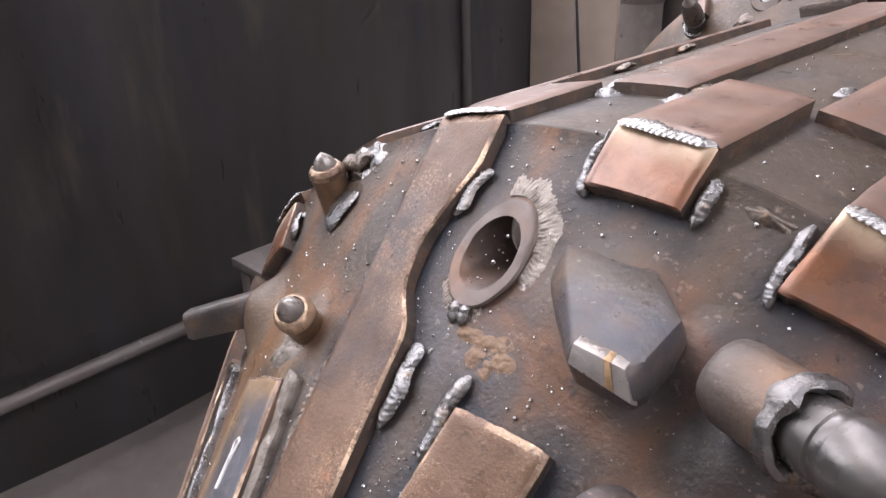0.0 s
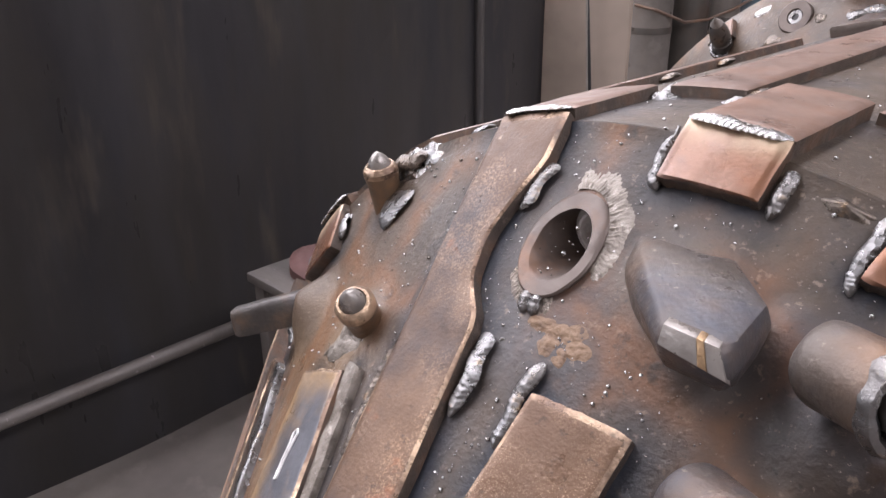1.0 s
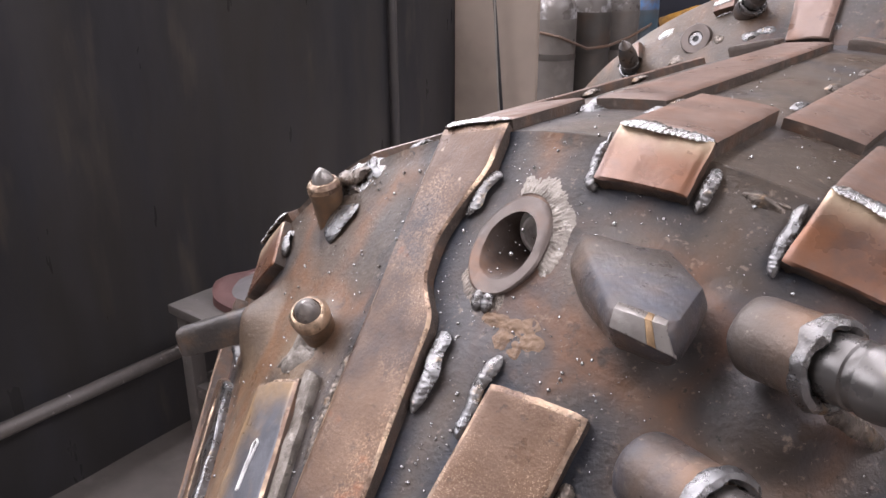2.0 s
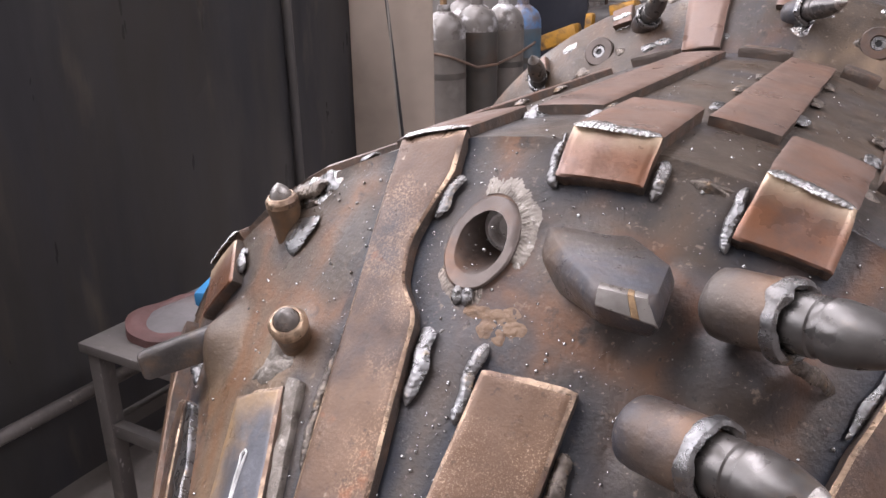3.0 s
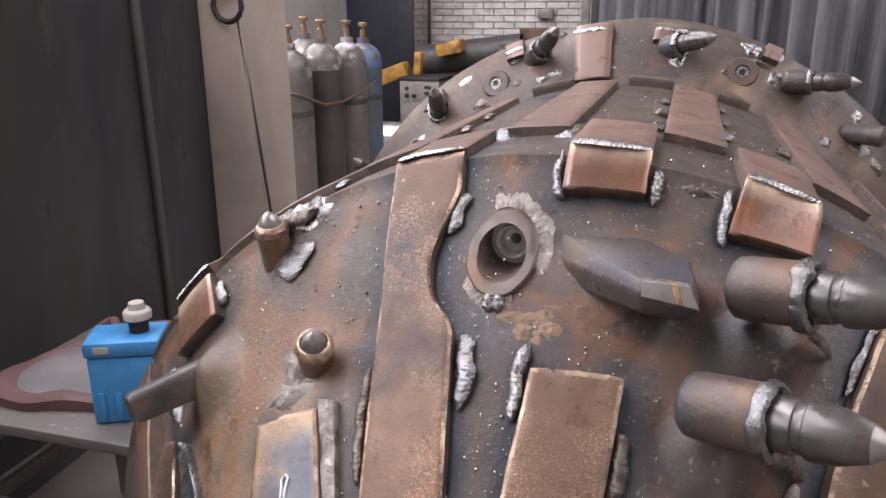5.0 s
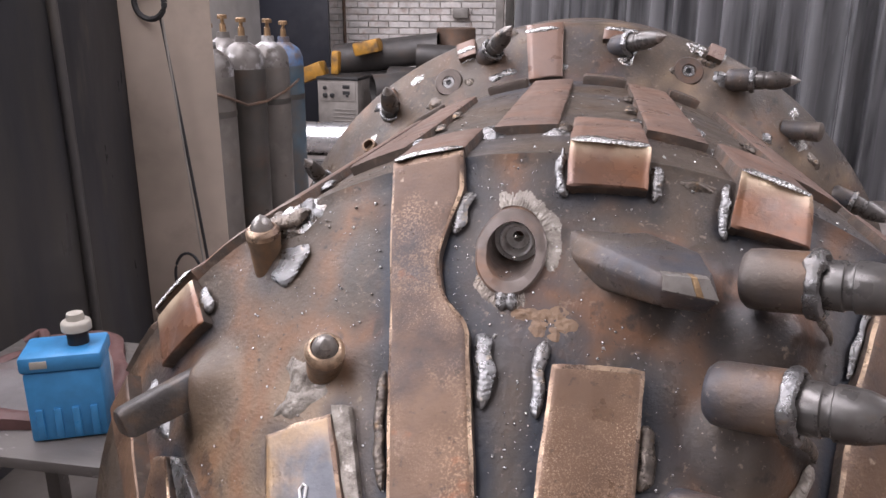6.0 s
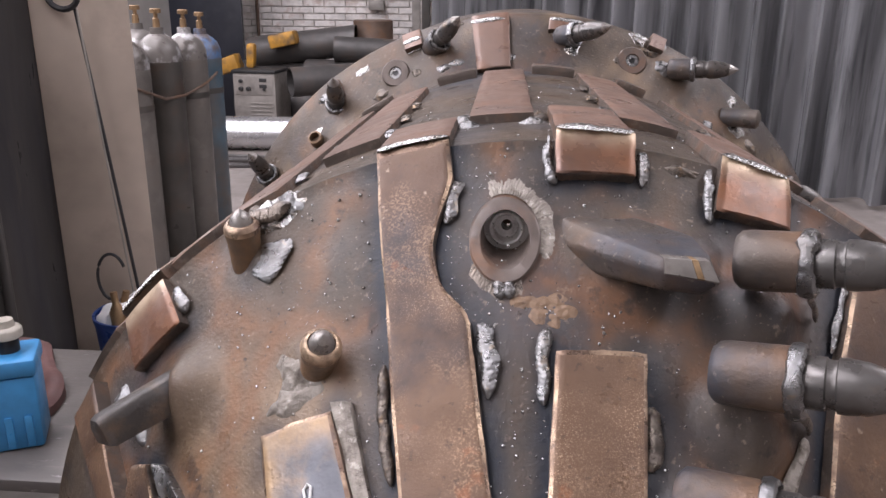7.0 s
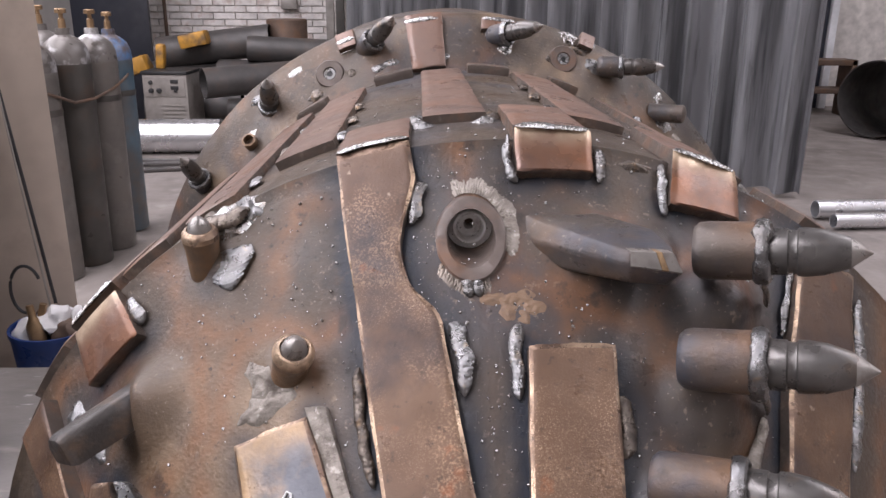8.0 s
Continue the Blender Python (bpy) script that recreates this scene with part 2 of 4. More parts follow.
M_BUCKET = material("bucket_blue", (0.018, 0.045, 0.17), 0.35, 0.0, [((0.05, 0.05, 0.06), 8, 0.64, 0.1, 0.5)], 0.05, 60, scale=8)
M_CABLE = material("cable", (0.03, 0.028, 0.03), 0.5, 0.0, [], 0.0, 10, scale=10)
M_CABLE_PALE = material("pale_cable", (0.34, 0.31, 0.28), 0.5, 0.0, [], 0.0, 10, scale=10)
M_PAPER = material("waste_paper", (0.68, 0.66, 0.66), 0.7, 0.0, [], 0.3, 40, scale=10)


# ---- mesh helpers ----
def mesh_object(name, bm, mats, parent=None, label="", smooth=True):
    me = bpy.data.meshes.new(name)
    bmesh.ops.recalc_face_normals(bm, faces=bm.faces)
    bm.to_mesh(me)
    bm.free()
    for m in (mats if isinstance(mats, (list, tuple)) else [mats]):
        me.materials.append(m)
    if smooth:
        me.polygons.foreach_set("use_smooth", [True] * len(me.polygons))
        me.set_sharp_from_angle(angle=radians(38))
    ob = new(name, me)
    if parent is not None:
        ob.parent = parent
    if label:
        ob["label"] = label
    return ob


def part(name, bm, mat, parent, label="", smooth=True):
    return mesh_object(name, bm, mat, parent, label, smooth)


def thing(name, at, label, category, group="", kind=""):
    ob = new(name)
    ob.matrix_world = at if isinstance(at, Matrix) else Matrix.Translation(at)
    return tagged(ob, label, category, group, kind)


def grid_mesh(P, closed_u=False, cap=False, bm=None):
    """P[i][j]: rows of points into quads; closed_u joins the row ends."""
    bm = bm or bmesh.new()
    V = [[bm.verts.new(p) for p in row] for row in P]
    n = len(P[0])
    for i in range(len(P) - 1):
        for j in range(n if closed_u else n - 1):
            k = (j + 1) % n
            bm.faces.new((V[i][j], V[i][k], V[i + 1][k], V[i + 1][j]))
    if cap:
        for row in (V[0], V[-1]):
            if len(set(row)) > 2:
                bm.faces.new(row)
    return bm


def frame_of(d):
    d = Vector(d).normalized()
    a = d.orthogonal().normalized() if abs(d.z) > 0.95 else d.cross(Vector((0, 0, 1))).normalized()
    return d, a, d.cross(a).normalized()


def lathe(profile, at, d, n=28, bm=None, jitter=0.0, cap=True):
    """Solid of revolution: profile of (distance along d, radius)."""
    d, a, b = frame_of(d)
    at = Vector(at)
    rows = []
    for s, r in profile:
        row = []
        for k in range(n):
            t = 2 * math.pi * k / n
            rr = max(r, 0.0003)
            p = at + d * s + (a * math.cos(t) + b * math.sin(t)) * rr
            if jitter:
                p += (a * math.cos(t) + b * math.sin(t)) * noise.noise(p * 60) * jitter
            row.append(p)
        rows.append(row)
    return grid_mesh(rows, True, cap, bm)


def box(cx, cy, cz, sx, sy, sz, bevel=0.004, m=None, bm=None, seg=2):
    own = bmesh.new()
    bmesh.ops.create_cube(own, size=1.0, matrix=(m or Matrix()) @ Matrix.Translation((cx, cy, cz)) @ Matrix.Diagonal((sx, sy, sz, 1)))
    if bevel:
        bmesh.ops.bevel(own, geom=own.edges[:], offset=bevel, segments=seg, affect="EDGES", profile=0.5)
    if bm is None:
        return own
    me = bpy.data.meshes.new("tmp")
    own.to_mesh(me)
    own.free()
    bm.from_mesh(me)
    bpy.data.meshes.remove(me)
    return bm


def tube(points, r, n=10, bm=None):
    pts = [Vector(p) for p in points]
    rows = []
    for i, p in enumerate(pts):
        d = (pts[min(i + 1, len(pts) - 1)] - pts[max(i - 1, 0)])
        d, a, b = frame_of(d)
        rows.append([p + (a * math.cos(2 * math.pi * k / n) + b * math.sin(2 * math.pi * k / n)) * r for k in range(n)])
    return grid_mesh(rows, True, True, bm)


# ---- the barrel's surface: s along the axis, a degrees from the top, h over the skin ----
R_CONE, SLOPE, R_MID, S_FAR = 0.503, 0.905, 0.500, 0.71


def drum_radius(s):
    """The drum narrows a little towards the rear cone."""
    return R_MID + 0.0075 * (1 - s / S_FAR)


def cone_skin(s, a, h=0.0):
    """The cone's plane carried on past its rim, for plates that stand over it."""
    r, y, t = R_CONE + SLOPE * s + 0.7414 * h, s - 0.6710 * h, radians(a)
    return Vector((r * math.sin(t), y, ZA + r * math.cos(t)))


def skin(s, a, h=0.0):
    if s < 0:
        r, nr, ns = R_CONE + SLOPE * s, 0.7414, -0.6710
    elif s <= S_FAR:
        r, nr, ns = drum_radius(s), 1.0, 0.0
    else:
        r, nr, ns = R_MID + (s - S_FAR), 0.7071, -0.7071
    r, s = r + nr * h, s + ns * h
    t = radians(a)
    return Vector((r * math.sin(t), s, ZA + r * math.cos(t)))


def normal_at(s, a):
    return (skin(s, a, 0.01) - skin(s, a, 0.0)).normalized()


def along(edge, t):
    """Point at share t of a polyline of (s, a)."""
    k = t * (len(edge) - 1)
    i = min(int(k), len(edge) - 2)
    f = k - i
    return tuple(edge[i][c] * (1 - f) + edge[i + 1][c] * f for c in (0, 1))


def slab(left, right, h, n=14, m=7, rough=0.0006, lift=0.0, seed=0, sunk=0.004, bright=False, surf=skin):
    """A plate on the skin between two edges, with broken edges and an uneven cut outline."""
    us = [0.0, 0.045] + [0.045 + 0.91 * k / (m - 1) for k in range(1, m - 1)] + [0.955, 1.0]
    vs = [0.0, 0.018] + [0.018 + 0.964 * k / (n - 1) for k in range(1, n - 1)] + [0.982, 1.0]
    bm = bmesh.new()
    rows = []
    for i, v in enumerate(vs):
        l, r = along(left, v), along(right, v)
        row = []
        for j, u in enumerate(us):
            s, a = l[0] * (1 - u) + r[0] * u, l[1] * (1 - u) + r[1] * u
            rim = i in (0, len(vs) - 1) or j in (0, len(us) - 1)
            q = surf(s, a, 0)
            w = noise.noise(q * 45 + Vector((seed, 0, 0)))
            w2 = noise.noise(q * 140 + Vector((0, seed, 0)))
            hh = h + lift * v + w * rough - (0.0016 if rim else 0)
            if rim:
                s += 0.0010 * w2
                a += 0.12 * w
            row.append((s, a, hh))
        rows.append(row)
    top = [[bm.verts.new(surf(*p)) for p in row] for row in rows]
    for i in range(len(vs) - 1):
        for j in range(len(us) - 1):
            f0 = bm.faces.new((top[i][j], top[i][j + 1], top[i + 1][j + 1], top[i + 1][j]))
            if bright and (i in (0, len(vs) - 2) or j in (0, len(us) - 2)):
                f0.material_index = 2
    ring = [(0, j) for j in range(len(us))] + [(i, len(us) - 1) for i in range(1, len(vs))] + [(len(vs) - 1, j) for j in range(len(us) - 2, -1, -1)] + [(i, 0) for i in range(len(vs) - 2, 0, -1)]
    low = [bm.verts.new(surf(rows[i][j][0], rows[i][j][1], -sunk)) for i, j in ring]
    mid = [bm.verts.new(surf(rows[i][j][0] + 0.0006 * math.sin(9.0 * k), rows[i][j][1], h * 0.45)) for k, (i, j) in enumerate(ring)]
    for k in range(len(ring)):
        a0, a1 = ring[k], ring[(k + 1) % len(ring)]
        f1 = bm.faces.new((top[a0[0]][a0[1]], top[a1[0]][a1[1]], mid[(k + 1) % len(ring)], mid[k]))
        f2 = bm.faces.new((mid[k], mid[(k + 1) % len(ring)], low[(k + 1) % len(ring)], low[k]))
        f1.material_index = f2.material_index = 1
    return bm


def bead(path, w, h, n=None, ripple=0.025, seed=0.0, bm=None, tail=0.5):
    """A run of weld along (s, a, h) points: a rippled, half sunk rope of metal."""
    pts = [skin(*p) for p in path]
    length = sum((pts[i + 1] - pts[i]).length for i in range(len(pts) - 1))
    n = n or max(12, int(length / 0.0006))
    rows = []
    for k in range(n + 1):
        t = k / n
        q = t * (len(path) - 1)
        i = min(int(q), len(path) - 2)
        f = q - i
        s, a, hh = (path[i][c] * (1 - f) + path[i + 1][c] * f for c in range(3))
        p = skin(s, a, hh)
        up = normal_at(s, a)
        d = (pts[i + 1] - pts[i]).normalized()
        side = d.cross(up).normalized()
        g = noise.noise(p * 42 + Vector((seed, 3, 1)))
        puls = 1 + (0.01 + 0.6 * ripple) * math.sin(k * 0.9 + seed) + 0.42 * g + 0.06 * noise.noise(p * 150)
        end = math.sqrt(min(1.0, 0.06 + 7.0 * min(k, n - k) / n))
        p += side * w * 0.24 * noise.noise(p * 60 + Vector((5, seed, 0)))
        row = []
        for j in range(14):
            t2 = 2 * math.pi * j / 14
            grit = 0.12 * h * noise.noise(p * 190 + side * (j * 1.3 + seed)) + 0.05 * h * noise.noise(p * 420 + up * j)
            row.append(p - d * w * 0.22 * math.cos(t2) ** 2 * end + up * grit * max(0, math.sin(t2)) + side * math.cos(t2) * w * 0.56 * end * puls + up * math.copysign(abs(math.sin(t2)) ** 1.3, math.sin(t2)) * h * 0.40 * end * (puls if math.sin(t2) > 0 else 0.6))
        rows.append(row)
    return grid_mesh(rows, True, True, bm)


def mound(s, a, ls, la, height, n=18, power=2.0, seed=0.0):
    """A smooth swelling of built-up weld on the skin."""
    rows = []
    for i in range(n + 1):
        row = []
        for j in range(n + 1):
            u, v = 2 * i / n - 1, 2 * j / n - 1
            # square to disc
            x, y = u * math.sqrt(1 - v * v / 2), v * math.sqrt(1 - u * u / 2)
            rr = min(1, math.hypot(x, y))
            q = skin(s + x * ls, a + y * la)
            hh = height * (1 - rr ** power) * (1 + 0.25 * noise.noise(q * 35 + Vector((seed, 0, 0)))) - 0.003 * (rr > 0.98)
            row.append(skin(s + x * ls * (1 + 0.1 * noise.noise(q * 30)), a + y * la, hh))
        rows.append(row)
    return grid_mesh(rows)


def stain(ob, fields):
    """Per-vertex oxide stains: fields = name: (points, radius, ring distance)."""
    me = ob.data
    co = np.empty(len(me.vertices) * 3)
    me.vertices.foreach_get("co", co)
    co = co.reshape(-1, 3)
    for name, (points, radius, ring) in fields.items():
        best = np.full(len(co), 9.0)
        for p in points:
            best = np.minimum(best, np.linalg.norm(co - np.array(p), axis=1))
        val = np.exp(-((np.maximum(best, ring) - ring) / radius) ** 2) if not ring else np.exp(-((best - ring) / radius) ** 2)
        at = me.attributes.new(name, "FLOAT", "POINT")
        at.data.foreach_set("value", val.astype(np.float32))


def steps(path, n=8, h=0.0):
    """Points along a run of (s, a) on the skin."""
    return [skin(*along([(p[0], p[1]) for p in path], k / n), h) for k in range(n + 1)]


def crust(s, a, ls, la, height, seed=0.0, n=30, foil=0.12):
    """An uneven patch of weld or slag that runs out into the skin."""
    rows = []
    for i in range(n + 1):
        row = []
        for j in range(n + 1):
            u, v = 2 * i / n - 1, 2 * j / n - 1
            x, y = u * math.sqrt(1 - v * v / 2), v * math.sqrt(1 - u * u / 2)
            rr = math.hypot(x, y)
            th = Vector((math.cos(math.atan2(y, x)), math.sin(math.atan2(y, x)), seed))
            edge = 1 + 0.35 * noise.noise(th * 1.3)
            q = skin(s + x * ls * edge, a + y * la * edge)
            x += 0.16 * noise.noise(q * 120 + Vector((0, seed, 0)))
            y += 0.16 * noise.noise(q * 120 + Vector((0, 0, seed)))
            hh = height * max(0, 1 - rr * rr) ** 1.3 * (0.85 + 0.6 * noise.noise(q * 42 + Vector((seed, 0, 0))) + foil * noise.noise(q * 160) + 0.6 * foil * noise.noise(q * 330)) - 0.0008 * (rr > 0.97)
            row.append(skin(s + x * ls * edge, a + y * la * edge, hh))
        rows.append(row)
    return grid_mesh(rows)


# ---- the hall ----
def structure(name, bm, mat, label, smooth=False):
    return tagged(mesh_object(name, bm, mat, None, "", smooth), label, name.split("_")[0], "", "structure")


XL, XR, YB, YF, HALL = -3.6, 6.5, 9.0, -6.0, 6.0
bm = bmesh.new()
fl = [[Vector((XL - 0.3 + (XR - XL + 0.6) * i / 40, YF - 0.3 + (YB - YF + 0.6) * j / 60, 0.004 * noise.noise(Vector((i * 0.4, j * 0.4, 0))) - 0.004)) for j in range(61)] for i in range(41)]
structure("floor", grid_mesh(fl), M_FLOOR, "dusty grey concrete workshop floor with dark stains", True)
bm = bmesh.new()
for y0, y1, z0, z1 in ((YF, YB, 0, 2.1), (YF, YB, 4.3, HALL), (YF, -4.0, 2.1, 4.3), (6.0, YB, 2.1, 4.3)):
    box(XL - 0.15, (y0 + y1) / 2, (z0 + z1) / 2, 0.3, y1 - y0, z1 - z0, 0, None, bm)
structure("wall_west", bm, M_WALL, "plain grey hall wall with an added, unseen band of windows")
# unseen windows, added to light the cone's left side from low in the west
area("window_band_west", (XL - 0.02, 1.0, 3.2), (0, 1.0, 3.2), 9.9, 2.15, 340, (0.985, 0.930, 0.985))
structure("wall_east", box(XR + 0.15, (YB + YF) / 2, HALL / 2, 0.3, YB - YF, HALL, 0), M_WALL, "plain grey hall wall")
structure("wall_south", box((XL + XR) / 2, YF - 0.15, HALL / 2, XR - XL + 0.6, 0.3, HALL, 0), M_WALL, "plain grey hall wall behind the camera")
structure("wall_north", box((XL + XR) / 2, YB + 0.17, HALL / 2, XR - XL + 0.6, 0.3, HALL, 0), M_MORTAR, "whitewashed brick hall wall")
# ceiling with two long roof lights
bm = bmesh.new()
LIGHTS = [(-3.4, -1.6), (3.6, 5.4)]
edges = [XL - 0.3, LIGHTS[0][0], LIGHTS[0][1], LIGHTS[1][0], LIGHTS[1][1], XR + 0.3]
for k in (0, 2, 4):
    box((edges[k] + edges[k + 1]) / 2, (YB + YF) / 2, HALL + 0.1, edges[k + 1] - edges[k], YB - YF + 0.6, 0.2, 0, None, bm)
for k in (1, 3):
    for y0, y1 in ((YF - 0.3, -3.6), (6.0, YB + 0.3)):
        box((edges[k] + edges[k + 1]) / 2, (y0 + y1) / 2, HALL + 0.1, edges[k + 1] - edges[k], y1 - y0, 0.2, 0, None, bm)
structure("ceiling", bm, M_CEIL, "plain hall ceiling with two long roof lights")
area("roof_light_west", (-2.5, 1.2, HALL + 0.02), (-2.5, 1.2, 0), 1.8, 9.4, 470, (0.975, 0.925, 1.0))
area("roof_light_east", (4.5, 1.2, HALL + 0.02), (4.5, 1.2, 0), 1.8, 9.4, 400, (0.975, 0.925, 1.0))

# ---- the barrel reamer ----
reamer = thing("barrel_reamer", (0, 0, 0), "brown rusty steel barrel reamer studded with picks and wear plates", "drilling tool")


def shell(profile, n=160):
    rows = []
    for s, r in profile:
        rows.append([Vector((r * math.sin(2 * math.pi * k / n), s, ZA + r * math.cos(2 * math.pi * k / n))) + Vector((0, 0, 0)) for k in range(n)])
    return rows


def dented(rows, amount):
    for row in rows:
        for p in row:
            p += Vector((p.x, 0, p.z - ZA)).normalized() * noise.noise(p * 9) * amount
    return rows


NOZ, NAX = skin(-0.0675, -4.6, 0.0), Vector((-0.03, -1.0, 0.05)).normalized()
# swellings of built-up weld: (s, a, half length, half angle, height)
SWELL = [(-0.078, 8.5, 0.044, 8.5, 0.009), (-0.070, 15.4, 0.026, 3.4, 0.012), (-0.088, 22.5, 0.036, 6.5, 0.021), (-0.152, 23.0, 0.040, 8.0, 0.022), (-0.222, 20.5, 0.040, 8.5, 0.020), (-0.086, -45.0, 0.036, 6.5, 0.020), (-0.115, -28.5, 0.022, 4.0, 0.007), (-0.06, -4.6, 0.048, 6.2, 0.0035), (-0.03, -31.5, 0.02, 3.2, 0.005), (-0.185, 25, 0.04, 3.0, 0.004)]


def swelling(s, a):
    h = 0.0
    for s0, a0, ls, la, hh in SWELL:
        r2 = ((s - s0) / ls) ** 2 + ((a - a0) / la) ** 2
        if r2 < 1:
            h += hh * (1 - r2) ** 2 * (1 + 0.3 * noise.noise(Vector((s * 40, a * 0.35, 1))))
    return h


cone_rows = []
for k in range(91):
    s = -0.40 + 0.40 * k / 90
    row = []
    for j in range(640):
        a = 360.0 * j / 640 - 180
        q = skin(s, a)
        row.append(skin(s, a, swelling(s, a) + 0.0010 * noise.noise(q * 9) + 0.00035 * noise.noise(q * 60)))
    cone_rows.append(row)
cone_bm = grid_mesh(cone_rows, True, True)
gone = [f for f in cone_bm.faces if len(f.verts) == 4 and (f.calc_center_median() - NOZ).cross(NAX).length < 0.0240 and f.calc_center_median().z > ZA]
bmesh.ops.delete(cone_bm, geom=gone, context="FACES")
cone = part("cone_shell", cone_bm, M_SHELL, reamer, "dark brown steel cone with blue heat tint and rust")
part("barrel_shell", grid_mesh(dented(shell([(0.001, R_MID - 0.03), (0.001, drum_radius(0) - 0.003), (0.004, drum_radius(0))] + [(S_FAR * k / 24, drum_radius(S_FAR * k / 24)) for k in range(1, 25)] + [(S_FAR, R_MID - 0.03)]), 0.001), True), M_SHELL, reamer, "dark steel drum between the cones")
rear_cone = part("rear_cone_shell", grid_mesh(dented(shell([(S_FAR - 0.002, R_MID - 0.02), (S_FAR, R_MID), (S_FAR + 0.03, R_MID + 0.03), (S_FAR + 0.07, R_MID + 0.07), (S_FAR + 0.092, R_MID + 0.092), (S_FAR + 0.105, R_MID + 0.094), (1.25, R_MID + 0.092), (1.25, 0.3)]), 0.0012), True), M_SHELL, reamer, "larger brown steel cone behind the drum")

# straps along the cone
HEATED, PLATED = [], []
STRAPS = [
    ([(0.0055, -16.85), (-0.0574, -17.48), (-0.1046, -17.68), (-0.1505, -18.3), (-0.2211, -19.1), (-0.30, -20.2)],
     [(0.0055, -9.65), (-0.0277, -9.56), (-0.0553, -11.3), (-0.0743, -12.2), (-0.098, -11.7), (-0.1109, -10.1), (-0.1194, -8.74), (-0.1367, -8.6), (-0.1765, -8.18), (-0.2294, -7.3), (-0.30, -6.0)]),
    ([(-0.1430, 0.6), (-0.2315, -0.6), (-0.31, -1.8)], [(-0.1380, 10.4), (-0.2275, 11.8), (-0.31, 13.0)]),
    ([(-0.1516, -35.7), (-0.1885, -37.2), (-0.26, -40.0)], [(-0.1570, -26.0), (-0.2133, -25.2), (-0.28, -24.6)]),
    ([(-0.012, 32.0), (-0.0579, 32.0), (-0.1005, 32.2), (-0.1371, 33.1), (-0.1963, 34.9), (-0.30, 38.0)], [(-0.012, 39.4), (-0.0334, 39.8), (-0.0729, 41.6), (-0.1044, 42.6), (-0.1684, 45.0), (-0.30, 50.0)]),
    ([(-0.096, -56.5), (-0.118, -63.2), (-0.16, -70.0)], [(-0.106, -54.1), (-0.141, -55.1), (-0.164, -56.5), (-0.25, -60.0)]),
]


def resample(edge, n=40):
    """Even steps along an (s, a) edge."""
    d = [0.0]
    for p, q in zip(edge, edge[1:]):
        d.append(d[-1] + math.hypot(p[0] - q[0], radians(p[1] - q[1]) * 0.4))
    out = []
    for k in range(n + 1):
        x = d[-1] * k / n
        i = max(j for j in range(len(d) - 1) if d[j] <= x + 1e-9)
        f = (x - d[i]) / max(1e-9, d[i + 1] - d[i])
        out.append(tuple(edge[i][c] * (1 - f) + edge[i + 1][c] * f for c in (0, 1)))
    return out


def by_s(edge, s0, s1, n=40):
    """Edge as a at even steps of s, so that both edges run level."""
    xs, ys = [-p[0] for p in edge], [p[1] for p in edge]
    return [(s, float(np.interp(-s, xs, ys))) for s in [s0 + (s1 - s0) * k / n for k in range(n + 1)]]


for k, (l, r) in enumerate(STRAPS):
    if k in (0, 3):
        l, r = by_s(l, l[0][0], l[-1][0]), by_s(r, l[0][0], l[-1][0])
    else:
        l, r = resample(l), resample(r)
    strap = part("wear_strap", slab(l, r, 0.011, 60, 15, 0.0007, seed=k * 3.1, bright=True, surf=cone_skin), [M_STRAP_GREY if k == 2 else M_STRAP, M_EDGE, M_BRIGHT], reamer, "worn blue-grey steel strap with a tan border" if k == 2 else "coppery brown flame-cut steel strap")
    HEATED.append((strap, l, r))

# plates folded over the rim: one piece on the cone, one on the drum
BLOCKS = [
    ([(0.0085, 0.60), (-0.0258, 0.55)], [(0.0100, 8.05), (-0.0228, 8.25)], [(0.006, 0.6), (0.146, 0.6)], [(0.006, 8.1), (0.146, 7.9)]),
    ([(0.0090, 16.4), (-0.0332, 16.4)], [(0.0110, 23.3), (-0.0268, 24.1)], [(0.006, 16.4), (0.138, 16.4)], [(0.006, 23.4), (0.150, 24.0)]),
    ([(0.0010, -50.2), (-0.0415, -51.0)], [(0.0010, -43.4), (-0.0420, -42.7)], [(0.004, -50.4), (0.12, -50.0)], [(0.004, -43.6), (0.12, -43.0)]),
]
for k, (l, r, l2, r2) in enumerate(BLOCKS):
    low = part("wear_plate", slab(l, r, 0.012, 18, 18, 0.0004, seed=7 + k, surf=cone_skin, sunk=0.006), [M_PLATE, M_EDGE], reamer, "smooth reddish wear plate welded to the rim")
    PLATED.append((low, l, r))
    part("wear_plate", slab(l2, r2, 0.0135, 12, 8, 0.0004, seed=17 + k), [M_DRUM_PLATE, M_EDGE], reamer, "smooth reddish wear plate welded to the drum")
    part("weld_bead", bead([(0.0035, l[0][1] + 0.1 + (r[0][1] - l[0][1] - 0.2) * f, 0.0122) for f in (0, 0.2, 0.4, 0.6, 0.8, 1)], 0.0140, 0.0075, seed=k, ripple=0.10), M_WELD_SILVER, low, "bright silver weld along the fold")

# plates along the drum
DRUM_PLATES = [(-25.4, -18.4, 0.100, 0.60), (-8.2, -1.1, 0.116, 0.65), (8.7, 15.6, 0.138, 0.655), (-34.0, -28.0, 0.01, 0.55), (-16.9, -9.6, 0.004, 0.118), (25.0, 31.6, 0.14, 0.66), (32.2, 39.3, 0.004, 0.12), (-42.5, -36.5, 0.01, 0.30), (-60.0, -53.0, 0.01, 0.5), (42, 49, 0.12, 0.6), (-70, -63, 0.1, 0.6)]
